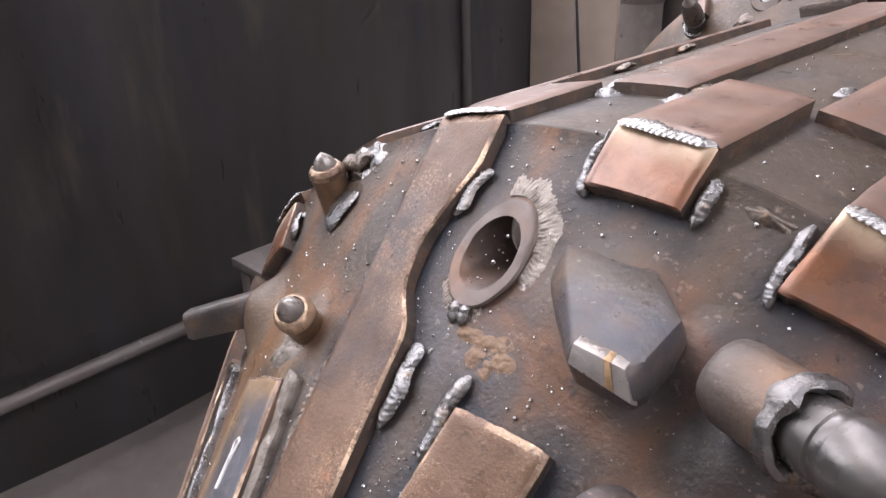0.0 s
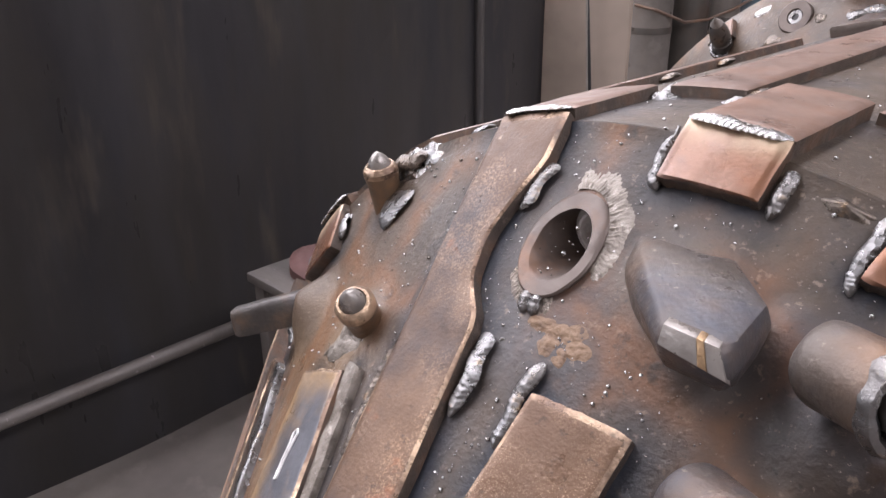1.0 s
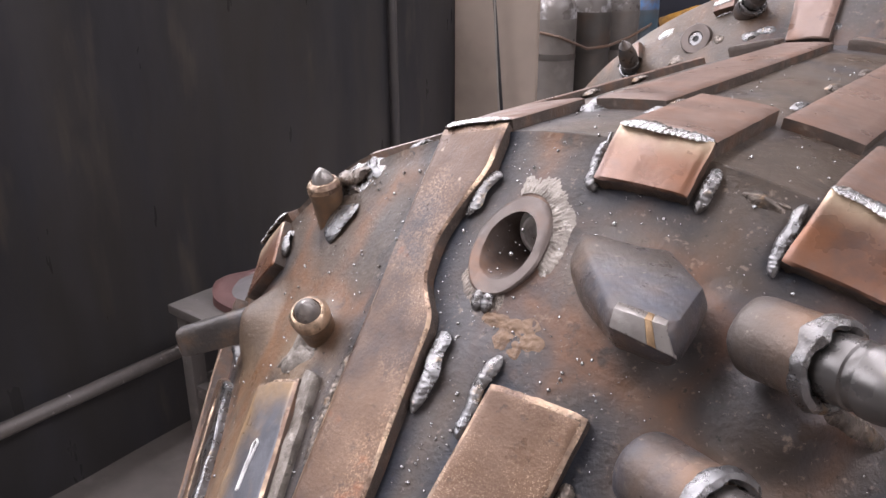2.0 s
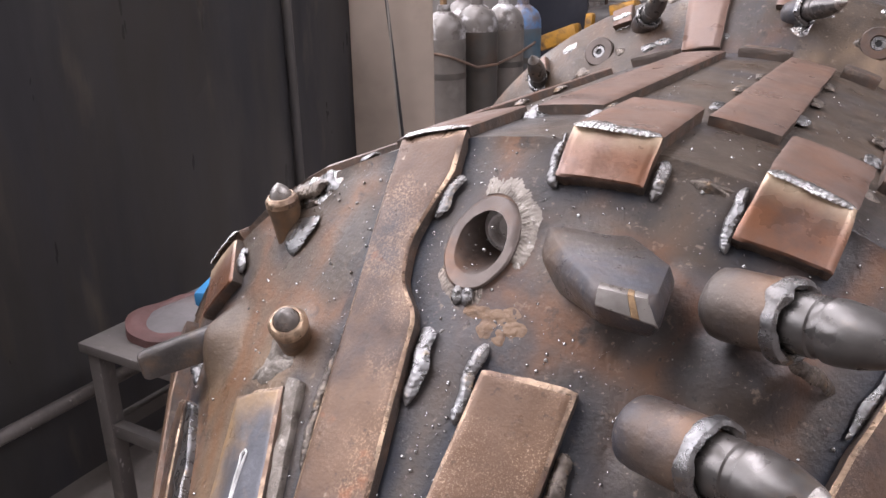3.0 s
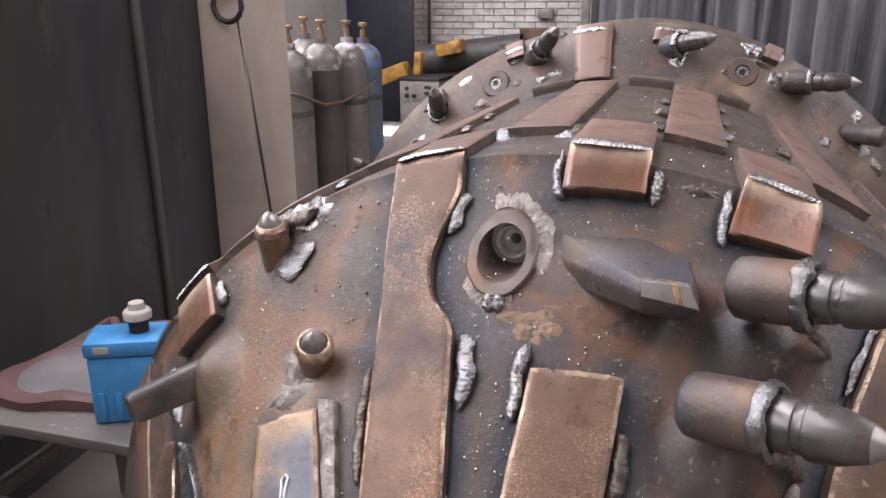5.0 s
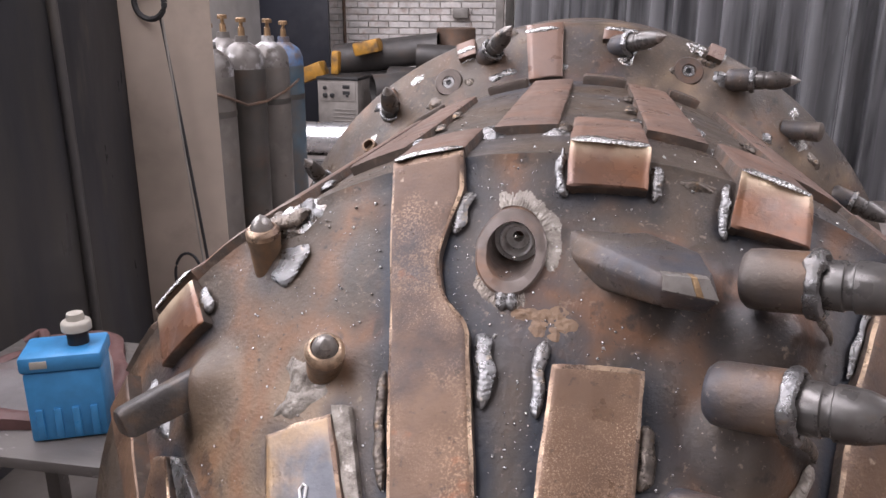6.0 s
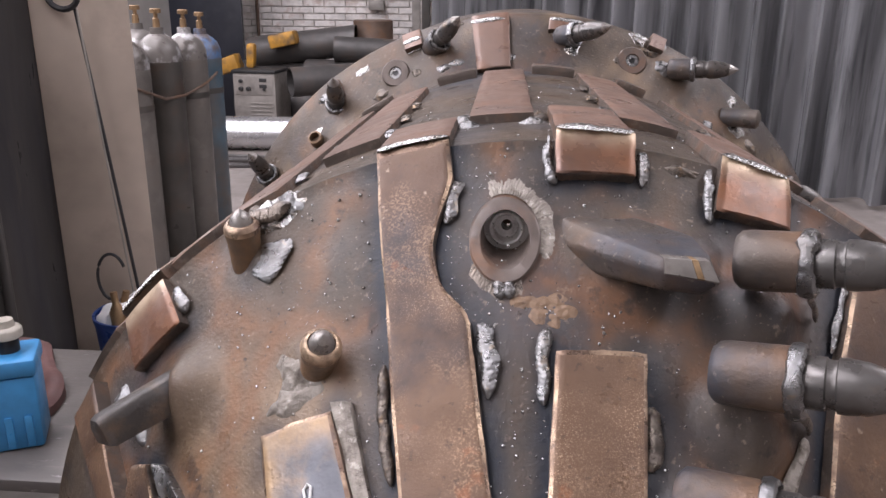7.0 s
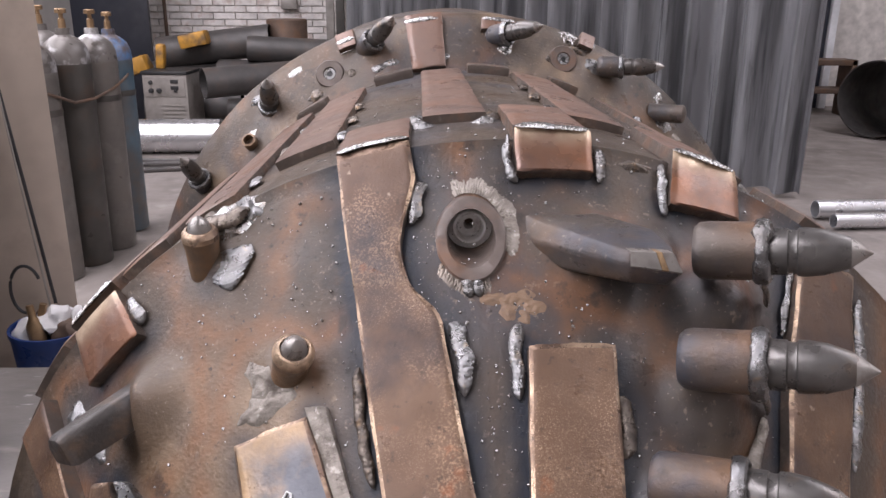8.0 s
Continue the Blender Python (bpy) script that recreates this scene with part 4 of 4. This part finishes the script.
# oxide stains where the steel was heated
hot = [p for pts_, w, h, m in BEADS for p in steps(pts_, 6)] + [skin(s_, a_) for s_, a_, h_, z_, m_ in LUMPS if s_ < 0]
hot += [skin(s_, a_) for s_, a_ in ((-0.10, 20), (-0.10, 23), (-0.165, 19.5), (-0.17, 22), (-0.225, 17.5), (-0.23, 21), (-0.06, 4), (-0.075, 8), (-0.09, 12), (-0.036, -33), (-0.088, -48))]
for k, (ob_, l, r) in enumerate(HEATED):
    hot += steps([r[2], r[-1]], 14)
    if k in (1, 2):
        hot += steps([l[4], l[-1]], 12)
tan = [skin(s_, a_) for s_, a_ in ((-0.13, -32), (-0.15, -40), (-0.11, -38), (-0.17, -43), (-0.20, -46), (-0.13, -45), (-0.22, -42), (-0.125, -36), (-0.19, -38), (-0.145, -28))]
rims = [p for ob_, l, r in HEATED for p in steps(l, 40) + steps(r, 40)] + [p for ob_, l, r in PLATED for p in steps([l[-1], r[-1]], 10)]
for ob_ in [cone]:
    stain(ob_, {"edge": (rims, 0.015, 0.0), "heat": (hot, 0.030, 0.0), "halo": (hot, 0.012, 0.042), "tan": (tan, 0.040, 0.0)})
rng = random.Random(8)
stain(rear_cone, {"tan": ([skin(rng.uniform(0.70, 0.82), rng.uniform(-70, 60)) for k in range(26)], 0.020, 0.0), "halo": ([skin(rng.uniform(0.70, 0.82), rng.uniform(-70, 60)) for k in range(30)], 0.018, 0.0)})
for k in range(34):
    part("weld_crust", crust(rng.uniform(0.70, 0.80), rng.uniform(-62, 50), rng.uniform(0.005, 0.012), rng.uniform(0.8, 1.9), rng.uniform(0.003, 0.006), k * 0.9, 12, 0.4), (M_WELD, M_WELD_DULL, M_WELD_SILVER)[k % 3], reamer, "small crust of weld on the rear cone")
for ob_, l, r in HEATED:
    n_ = HEATED.index((ob_, l, r))
    cold = steps([l[0], r[0]], 10, 0.011)[::2] + (steps(l, 24, 0.011)[:9] + steps(r, 24, 0.011)[6:16] if n_ % 2 else steps(l, 24, 0.011)[11:18] + steps(r, 24, 0.011)[7:13])
    stain(ob_, {"heat": (cold, 0.017, 0.0), "rimtint": (steps([l[0], r[0]], 10, 0.011) + steps(l, 12, 0.011), 0.016, 0.0)})
for ob_, l, r in PLATED:
    stain(ob_, {"straw": ([cone_skin(*along([l[0], r[0]], k / 12), 0.012) for k in range(13)], 0.0125, 0.0), "heat": (steps(r, 6, 0.013) + steps([l[-1], r[-1]], 6, 0.013) + steps(l, 6, 0.013), 0.006, 0.0)})
# stand under the barrel
for y in (0.12, 0.62):
    st = thing("support_trestle", (0, y, 0), "low dark steel trestle carrying the barrel", "trestle", "trestles under the barrel")
    part("beam", box(0, 0, 0.10, 0.60, 0.08, 0.20, 0.006), M_RUSTY, st)
    for x in (-0.26, 0.26):
        part("chock", box(x * 0.9, 0, 0.222, 0.10, 0.08, 0.07, 0.006, Matrix.Rotation(0, 4, "Y")), M_RUSTY, st)

# ---- black sheet partition, rail and post ----
SX = -1.58
rows = []
for i in range(61):
    y = -3.0 + (1.93 + 3.0) * i / 60
    row = []
    for j in range(25):
        z = -0.03 + 1.53 * j / 24
        wob = 0.012 * noise.noise(Vector((y * 1.5, z * 0.7, 0))) + 0.006 * math.sin(y * 9.0)
        zz = z
        row.append(Vector((SX + wob, y, zz)))
    rows.append(row)
part_bm = grid_mesh(rows)
bmesh.ops.solidify(part_bm, geom=part_bm.faces[:], thickness=0.006)
sheet = tagged(mesh_object("partition_sheet", part_bm, M_SHEET), "tall black scuffed sheet partition reaching to the floor", "partition")
for y in (1.52, -0.35):
    part("stiffener", tube([(SX + 0.022, y, 0.03), (SX + 0.024, y, 0.8), (SX + 0.02, y, 1.5)], 0.016, 10), M_SHEET, sheet, "vertical black tube on the sheet")
part("bottom_rail", tube([(SX + 0.045, -3.0, 0.255), (SX + 0.045, -1.0, 0.25), (SX + 0.05, 0.5, 0.262), (SX + 0.045, 0.95, 0.26)], 0.019, 12), M_BENCH, sheet, "worn grey pipe rail")
pm = Matrix.Translation((-1.465, 2.00, 0)) @ Matrix.Rotation(radians(28), 4, "Z")
post = tagged(new("post"), "beige painted steel column with hanging cables", "column", "", "structure")
part("flange", box(0, -0.055, 1.5, 0.30, 0.012, 3.0, 0.003, pm), M_POST, post)
part("flange", box(0, 0.055, 1.5, 0.30, 0.012, 3.0, 0.003, pm), M_POST, post)
part("web", box(0, 0.0, 1.5, 0.10, 0.098, 3.0, 0.003, pm), M_POST, post)
# cables
def hang(x0, z0, x1, z1, y, mat, r, sag=0.03, name="hanging_cable", label="thin cable hanging down the column"):
    pts_ = [(x0 + (x1 - x0) * k / 16 + sag * math.sin(math.pi * k / 16), y - 0.01 * math.sin(3 * k / 16), z0 + (z1 - z0) * k / 16) for k in range(17)]
    return tagged(mesh_object(name, tube(pts_, r, 8), mat), label, "cable")


hang(-1.432, 1.262, -1.300, 0.02, 1.905, M_CABLE, 0.0058, 0.008)
hang(-1.424, 1.262, -1.322, 0.02, 1.900, M_CABLE_PALE, 0.0036, 0.004, label="pale thin cable hanging down the column")
loop = [(-1.395 + 0.045 * math.cos(t) - 0.004 * t, 1.868, 0.365 + 0.075 * math.sin(t) - 0.006 * t) for t in [0.3 + 4.6 * k / 24 for k in range(25)]]
tagged(mesh_object("cable_loop", tube(loop, 0.0055, 8), M_CABLE), "loose loop of black cable at the column's foot", "cable")
coil = [(-1.462 + 0.055 * math.cos(t), 1.895, 1.305 + 0.055 * math.sin(t)) for t in [2 * math.pi * k / 24 for k in range(25)]]
tagged(mesh_object("cable_coil", tube(coil, 0.010, 8), M_CABLE), "black coil of cable hooked on the column", "cable")

# ---- bench with battery and leather ----
bench = thing("work_bench", (0, 0, 0), "low grey steel bench with a worn scratched top", "bench")
BZ = 0.50
part("top", box(-0.985, 0.71, BZ - 0.012, 0.74, 0.52, 0.024, 0.003), M_BENCH, bench)
for x, y in ((-1.32, 0.48), (-0.65, 0.48), (-1.32, 0.94), (-0.65, 0.94)):
    part("leg", box(x, y, (BZ - 0.024) / 2, 0.04, 0.04, BZ - 0.024, 0.003), M_BENCH, bench)
part("rail", box(-0.985, 0.48, 0.27, 0.63, 0.03, 0.035, 0.003), M_BENCH, bench)
part("rail", box(-0.985, 0.94, 0.27, 0.63, 0.03, 0.035, 0.003), M_BENCH, bench)
part("rail", box(-1.32, 0.71, 0.27, 0.03, 0.42, 0.035, 0.003), M_BENCH, bench)
bat = thing("battery", Matrix.Translation((-0.955, 0.575, BZ + 0.001)) @ Matrix.Rotation(radians(24), 4, "Z") @ Matrix.Diagonal((1.16, 1.16, 1.06, 1)), "bright blue plastic battery with a white cap", "battery")
part("case", box(0, 0, 0.068, 0.120, 0.085, 0.136, 0.006), M_BLUE, bat)
part("lid", box(0, 0, 0.152, 0.128, 0.092, 0.032, 0.007), M_BLUE, bat)
for k in range(4):
    part("rib", box(-0.042 + 0.028 * k, -0.0435, 0.035, 0.012, 0.006, 0.06, 0.002), M_BLUE, bat)
part("terminal", lathe([(0.166, 0.017), (0.192, 0.017), (0.196, 0.015)], (0.022, 0.004, 0), (0, 0, 1), 20), M_BLACK, bat)
part("cap", lathe([(0.195, 0.024), (0.208, 0.024), (0.212, 0.021), (0.214, 0.015), (0.226, 0.013)], (0.022, 0.004, 0), (0, 0, 1), 24), M_WHITE, bat, "dirty white cap")
part("mark", box(-0.032, -0.0466, 0.153, 0.026, 0.002, 0.014, 0.0008), M_WHITE, bat, "pale painted mark")
lea = thing("leather_apron", Matrix.Translation((-1.135, 0.72, BZ + 0.001)) @ Matrix.Diagonal((0.98, 1.10, 1.0, 1)), "grey leather apron with maroon border folded on the bench", "apron")
rows = []
for i in range(15):
    row = []
    for k in range(40):
        t = 2 * math.pi * k / 40
        f = i / 14
        rr = (0.20 + 0.03 * math.cos(3 * t + 1)) * f
        z = 0.045 * (1 - f ** 3) * (0.7 + 0.5 * noise.noise(Vector((math.cos(t) * f * 2, math.sin(t) * f * 2, 1)))) + 0.012 * f * f + 0.003
        row.append(Vector((rr * math.cos(t) * 0.95, rr * math.sin(t), z if i < 14 else 0.002)))
    rows.append(row)
part("panel", grid_mesh(rows, True), M_LEATHER, lea)
band = []
for f in (0.80, 0.86, 0.92, 0.98, 1.03, 1.035):
    row = []
    for k in range(72):
        t = 2 * math.pi * k / 72
        rr = (0.20 + 0.03 * math.cos(3 * t + 1)) * f * (1 + 0.05 * noise.noise(Vector((math.cos(t) * 3, math.sin(t) * 3, 2))))
        z = 0.0 if f > 1.032 else 0.022 + 0.010 * math.sin((f - 0.80) / 0.23 * math.pi) + 0.012 * noise.noise(Vector((math.cos(t) * 2.5, math.sin(t) * 2.5, f * 2)))
        row.append(Vector((rr * math.cos(t) * 0.95, rr * math.sin(t), z)))
    band.append(row)
part("border", grid_mesh(band, True), M_LEATHER_RIM, lea, "maroon folded border")
part("strap", tube([(-0.12 + 0.012 * k, 0.10 + 0.02 * math.sin(k * 0.7), 0.045 + 0.018 * math.sin(k * 0.5)) for k in range(10)], 0.012, 8), M_LEATHER_RIM, lea)

# ---- bucket of waste ----
bk = thing("waste_bucket", (-1.235, 1.68, 0.0), "dark blue plastic bucket full of bottles and paper", "bucket")
part("body", lathe([(0.0, 0.105), (0.004, 0.110), (0.27, 0.128), (0.285, 0.133), (0.30, 0.133), (0.30, 0.126), (0.27, 0.123), (0.24, 0.121)], (0, 0, 0), (0, 0, 1), 36, None, 0, True), M_BUCKET, bk)
for k, (x, y, z, sc, m, nm) in enumerate([(0.02, 0.0, 0.31, 0.055, M_PAPER, "paper"), (0.075, 0.02, 0.305, 0.045, M_PAPER, "paper"), (0.06, -0.04, 0.29, 0.045, M_RUSTY, "scrap"), (-0.03, 0.05, 0.29, 0.05, M_RUSTY, "scrap"), (-0.07, -0.02, 0.28, 0.045, M_PAPER, "paper")]):
    b2 = bmesh.new()
    bmesh.ops.create_icosphere(b2, subdivisions=3, radius=sc)
    for v in b2.verts:
        v.co = Vector((x, y, z)) + v.co * (1 + 0.5 * noise.noise(v.co * 28 + Vector((k, 0, 0))))
    part(nm, b2, m, bk)
for k, (x, y, tx) in enumerate([(-0.05, -0.04, 0.25), (-0.02, -0.06, -0.15)]):
    part("bottle", lathe([(0, 0.026), (0.10, 0.026), (0.125, 0.012), (0.165, 0.011)], (x, y, 0.22), (tx, 0.1, 1), 18), M_VALVE, bk, "brown glass bottle")


# ---- gas cylinders ----
def gas_cylinder(x, y, lean, mats, h=1.13, r=0.108, valve=True):
    at = Matrix.Translation((x, y, 0)) @ Matrix.Rotation(radians(lean), 4, "Y")
    c = thing("gas_cylinder", at, "tall scuffed steel gas cylinder with brass valve", "gas cylinder", "gas cylinders by the column")
    part("body", lathe([(0.0, r * 0.96), (0.012, r), (h * 0.55, r), (h, r)], (0, 0, 0), (0, 0, 1), 36), mats[0], c)
    part("shoulder", lathe([(h, r * 1.004), (h + 0.05, r * 0.97), (h + 0.09, r * 0.82), (h + 0.115, r * 0.55), (h + 0.13, r * 0.32), (h + 0.16, r * 0.30)], (0, 0, 0), (0, 0, 1), 36), mats[1], c)
    part("valve", lathe([(h + 0.16, 0.018), (h + 0.20, 0.016), (h + 0.205, 0.010), (h + 0.225, 0.010), (h + 0.226, 0.026), (h + 0.244, 0.026), (h + 0.248, 0.02)], (0, 0, 0), (0, 0, 1), 20), M_VALVE, c, "brass valve with handwheel")
    part("belt", lathe([(h * 0.80, r * 1.02), (h * 0.80 + 0.012, r * 1.03), (h * 0.80 + 0.03, r * 1.01)], (0, 0, 0), (0, 0, 1), 36), M_CYL_DARK, c)
    return c


CYLS = [(-1.79, 2.96, 0.0, (M_CYL, M_CAP), 0.96), (-1.74, 3.20, 0.6, (M_CYL_DARK, M_CAP), 0.98), (-1.71, 3.46, 0.6, (M_CYL, M_CAP), 0.97), (-1.93, 3.42, 0.0, (M_CYL_DARK, M_CAP), 0.99), (-1.75, 3.80, 0.4, (M_CYL_BLUE, M_CAP_BLUE), 0.95)]
for c in CYLS:
    gas_cylinder(*c)
chain = tube([(-1.80, 2.846, 0.90), (-1.71, 2.865, 0.885), (-1.672, 2.95, 0.85), (-1.648, 3.04, 0.816), (-1.618, 3.20, 0.815), (-1.592, 3.40, 0.845), (-1.596, 3.52, 0.865), (-1.64, 3.72, 0.87), (-1.66, 3.82, 0.885)], 0.007, 8)
tagged(mesh_object("chain", chain, M_RUSTY), "rusty chain slung round the gas cylinders", "chain")

# ---- far end of the hall ----
sp_ = thing("polished_pipe", (0, 0, 0), "bright polished steel pipe lying on the floor", "pipe")
part("pipe_wall", lathe([(0, 0.118), (0, 0.138), (0.002, 0.14), (1.42, 0.14), (1.42, 0.118)], (-3.15, 6.0, 0.142), (1, 0.04, 0), 48, None, 0, False), M_SHINY, sp_)
wm = Matrix.Translation((-2.31, 6.55, 0)) @ Matrix.Rotation(radians(-4), 4, "Z")
wd = thing("welding_machine", wm, "beige-grey box-shaped welding machine with control panel", "welder")
part("case", box(0, 0.18, 0.33, 0.40, 0.42, 0.54, 0.012), M_WELDER, wd)
part("control_panel", box(0, -0.034, 0.49, 0.36, 0.008, 0.17, 0.003), M_WELDER, wd, "paler control panel")
part("top_cover", box(0, 0.18, 0.612, 0.42, 0.44, 0.03, 0.008), M_BLACK, wd, "black top cover")
for x, z, r in ((-0.12, 0.46, 0.022), (-0.05, 0.46, 0.022), (-0.12, 0.53, 0.018), (0.1, 0.46, 0.014)):
    part("knob", lathe([(0, r), (0.02, r * 0.9), (0.022, r * 0.7)], (x, -0.038, z), (0, -1, 0), 18), M_BLACK, wd)
for z in (0.485, 0.54):
    part("display", box(0.09, -0.04, z, 0.07, 0.006, 0.032, 0.002), M_BLACK, wd)
for k in range(7):
    part("vent_slat", box(0.06, -0.034, 0.12 + 0.035 * k, 0.2, 0.006, 0.012, 0.002), M_WELDER, wd)
for x in (-0.15, 0.15):
    for y in (0.02, 0.34):
        part("wheel", lathe([(-0.02, 0.028), (-0.02, 0.034), (0.02, 0.034), (0.02, 0.028)], (x, y, 0.034), (1, 0, 0), 18), M_BLACK, wd)


def pipe_piece(at, d, r, length, mat, label, wall=0.012, name="steel_pipe", group="pipes in the scrap pile"):
    p = thing(name, (0, 0, 0), label, "pipe", group)
    part("pipe_wall", lathe([(0, r - wall), (0, r - 0.002), (0.002, r), (length, r), (length, r - wall), (0, r - wall)], at, d, 32, None, 0, False), mat, p)
    return p


for at, d, r, ln in [((-1.98, 6.55, 0.52), (0.9, 0.5, 0.04), 0.135, 1.1), ((-1.9, 7.1, 0.16), (1, 0.1, 0), 0.16, 1.6), ((-1.75, 6.75, 0.16), (1, 0.25, 0), 0.15, 1.3), ((-2.0, 7.3, 0.50), (1, -0.1, 0.0), 0.17, 1.3), ((-1.7, 7.2, 0.78), (1, 0.1, -0.05), 0.12, 1.0), ((-2.6, 7.4, 0.72), (1, 0.0, 0.12), 0.15, 1.1), ((-2.7, 7.2, 0.2), (1, 0.1, 0), 0.19, 0.9), ((-2.7, 7.45, 0.5), (1, 0, 0), 0.14, 0.8)]:
    pipe_piece(at, d, r, ln, M_DARKPIPE, "dark steel pipe in the scrap pile")
for x, y, z, s3, rot in [(-2.86, 7.22, 0.58, (0.42, 0.2, 0.15), -20), (-2.20, 7.2, 0.86, (0.26, 0.2, 0.13), -12), (-2.40, 6.78, 0.735, (0.075, 0.1, 0.22), 4)]:
    y_ = thing("yellow_part", (0, 0, 0), "yellow painted machine part on the scrap pile", "machine part", "yellow parts on the pile")
    part("block", box(0, 0, 0, *s3, 0.02, Matrix.Translation((x, y, z)) @ Matrix.Rotation(radians(rot), 4, "Y")), M_YELLOW, y_)
dr = thing("rusty_drum", (-1.38, 7.6, 0), "rusty brown steel drum", "drum")
part("body", lathe([(0, 0.19), (0.01, 0.2), (0.35, 0.2), (0.36, 0.207), (0.37, 0.2), (0.7, 0.2), (0.71, 0.207), (0.72, 0.2), (1.03, 0.2), (1.04, 0.19)], (0, 0, 0), (0, 0, 1), 32), M_RUSTY, dr)
for k, (x, y, ln, an) in enumerate([(-2.3, 5.5, 0.9, 5), (-2.0, 5.62, 0.7, -3), (-2.1, 5.3, 0.5, 12)]):
    bar = thing("steel_offcut", Matrix.Translation((x, y, 0.012)) @ Matrix.Rotation(radians(an), 4, "Z"), "dark flat steel offcut lying on the floor", "offcut", "offcuts on the floor")
    part("bar", box(0, 0, 0, ln, 0.09, 0.022, 0.003), M_DARKPIPE, bar)
dp = thing("dark_panel", (0, 0, 0), "tall dark navy steel panel standing near the wall", "panel")
part("sheet", box(-3.30, 7.9, 1.3, 0.95, 0.06, 2.6, 0.005), M_NAVY, dp)

# grey strip curtain
rows = []
c0, c1 = Vector((2.47, 4.42)), Vector((-0.75, 7.3))
for i in range(241):
    f = i / 240
    p = c0.lerp(c1, f)
    nn = Vector((c1 - c0).normalized().yx) * Vector((1, -1))
    wv = 0.085 * math.sin(f * 120 + 2.0 * noise.noise(Vector((f * 14, 0, 0)))) + 0.05 * noise.noise(Vector((f * 30, 2, 0)))
    rows.append([Vector((p.x + nn.x * wv * (0.6 + 0.4 * (1 - z / 3)), p.y + nn.y * wv * (0.6 + 0.4 * (1 - z / 3)), z)) for z in (0.03, 0.5, 1.0, 1.6, 2.3, 3.0)])
cb = grid_mesh(rows)
bmesh.ops.solidify(cb, geom=cb.faces[:], thickness=0.004)
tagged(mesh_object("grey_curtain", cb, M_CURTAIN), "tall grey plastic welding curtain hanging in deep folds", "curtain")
big = pipe_piece((4.22, 6.75, 0.37), (0.80, 0.55, 0), 0.36, 1.8, M_DARKPIPE, "large dark steel pipe lying on the floor", 0.012, "large_pipe", "")
for k, (y, z, r) in enumerate([(3.95, 0.06, 0.055), (3.72, 0.05, 0.045)]):
    pipe_piece((2.35, y, z), (1, 0.05, 0), r, 1.9, M_SHINY, "bright thin steel pipe lying on the floor", 0.006, "thin_pipe", "thin pipes on the floor")
# window slit at the far wall: its daylight is put into pale colour
wd2 = thing("window_slit", (4.36, 8.86, 0), "bright window slit, its daylight given as pale strips", "frame")
for x in (-0.05, 0.42):
    part("jamb", box(x, 0, 1.3, 0.085, 0.10, 2.6, 0.006), M_DAYLIGHT_STRIP, wd2)
part("leaf", box(0.185, 0.02, 1.25, 0.375, 0.04, 2.5, 0.005), M_NAVY, wd2, "dark infill between the pale strips")
for x, y, w_, hh in ((4.35, 8.3, 0.8, 0.62),):
    rk = thing("storage_rack", (x, y, 0), "dark steel rack against the far wall", "rack")
    for xx in (-w_ / 2, w_ / 2):
        part("upright", box(xx, 0, hh / 2, 0.06, 0.3, hh, 0.004), M_RUSTY, rk)
    part("shelf", box(0, 0, hh - 0.03, w_ + 0.06, 0.3, 0.06, 0.004), M_RUSTY, rk)
    part("shelf", box(0, 0, hh * 0.45, w_ - 0.06, 0.3, 0.05, 0.004), M_RUSTY, rk)

# whitewashed bricks of the far wall
wall_n = bpy.data.objects["wall_north"]
bb = box(0, 0, 0, 0.243, 0.03, 0.066, 0.004, None, None, 1)
brick_me = bpy.data.meshes.new("brick")
bb.to_mesh(brick_me)
bb.free()
brick_me.materials.append(M_BRICK)
rb = random.Random(3)
for j in range(8, 22):
    for i in range(12):
        x = -3.45 + 0.253 * (i + (0.5 if j % 2 else 0))
        o = new("brick", brick_me)
        o.location = (x, YB + 0.005 + rb.uniform(-0.003, 0.003), 0.035 + 0.076 * j)
        o.parent = wall_n
wp = thing("wall_pipe", (0, 0, 0), "thin brown pipe running up the brick wall", "pipe")
part("pipe_wall", tube([(-2.98, 8.95, 0.4), (-2.98, 8.95, 3.5)], 0.02, 10), M_RUSTY, wp)
fb = thing("fuse_box", (-1.55, 8.93, 1.16), "small grey switch box on the brick wall", "switch box")
part("case", box(0, 0, 0, 0.18, 0.08, 0.11, 0.008), M_WELDER, fb)
gp = thing("stacked_profiles", (0, 0, 0), "grey steel profiles leaning at the far wall", "profiles")
for k in range(7):
    part("profile", box(-1.05 + 0.11 * k, 8.6, 1.3, 0.09, 0.06, 2.6, 0.004), M_CYL_DARK if k % 2 else M_WELDER, gp)
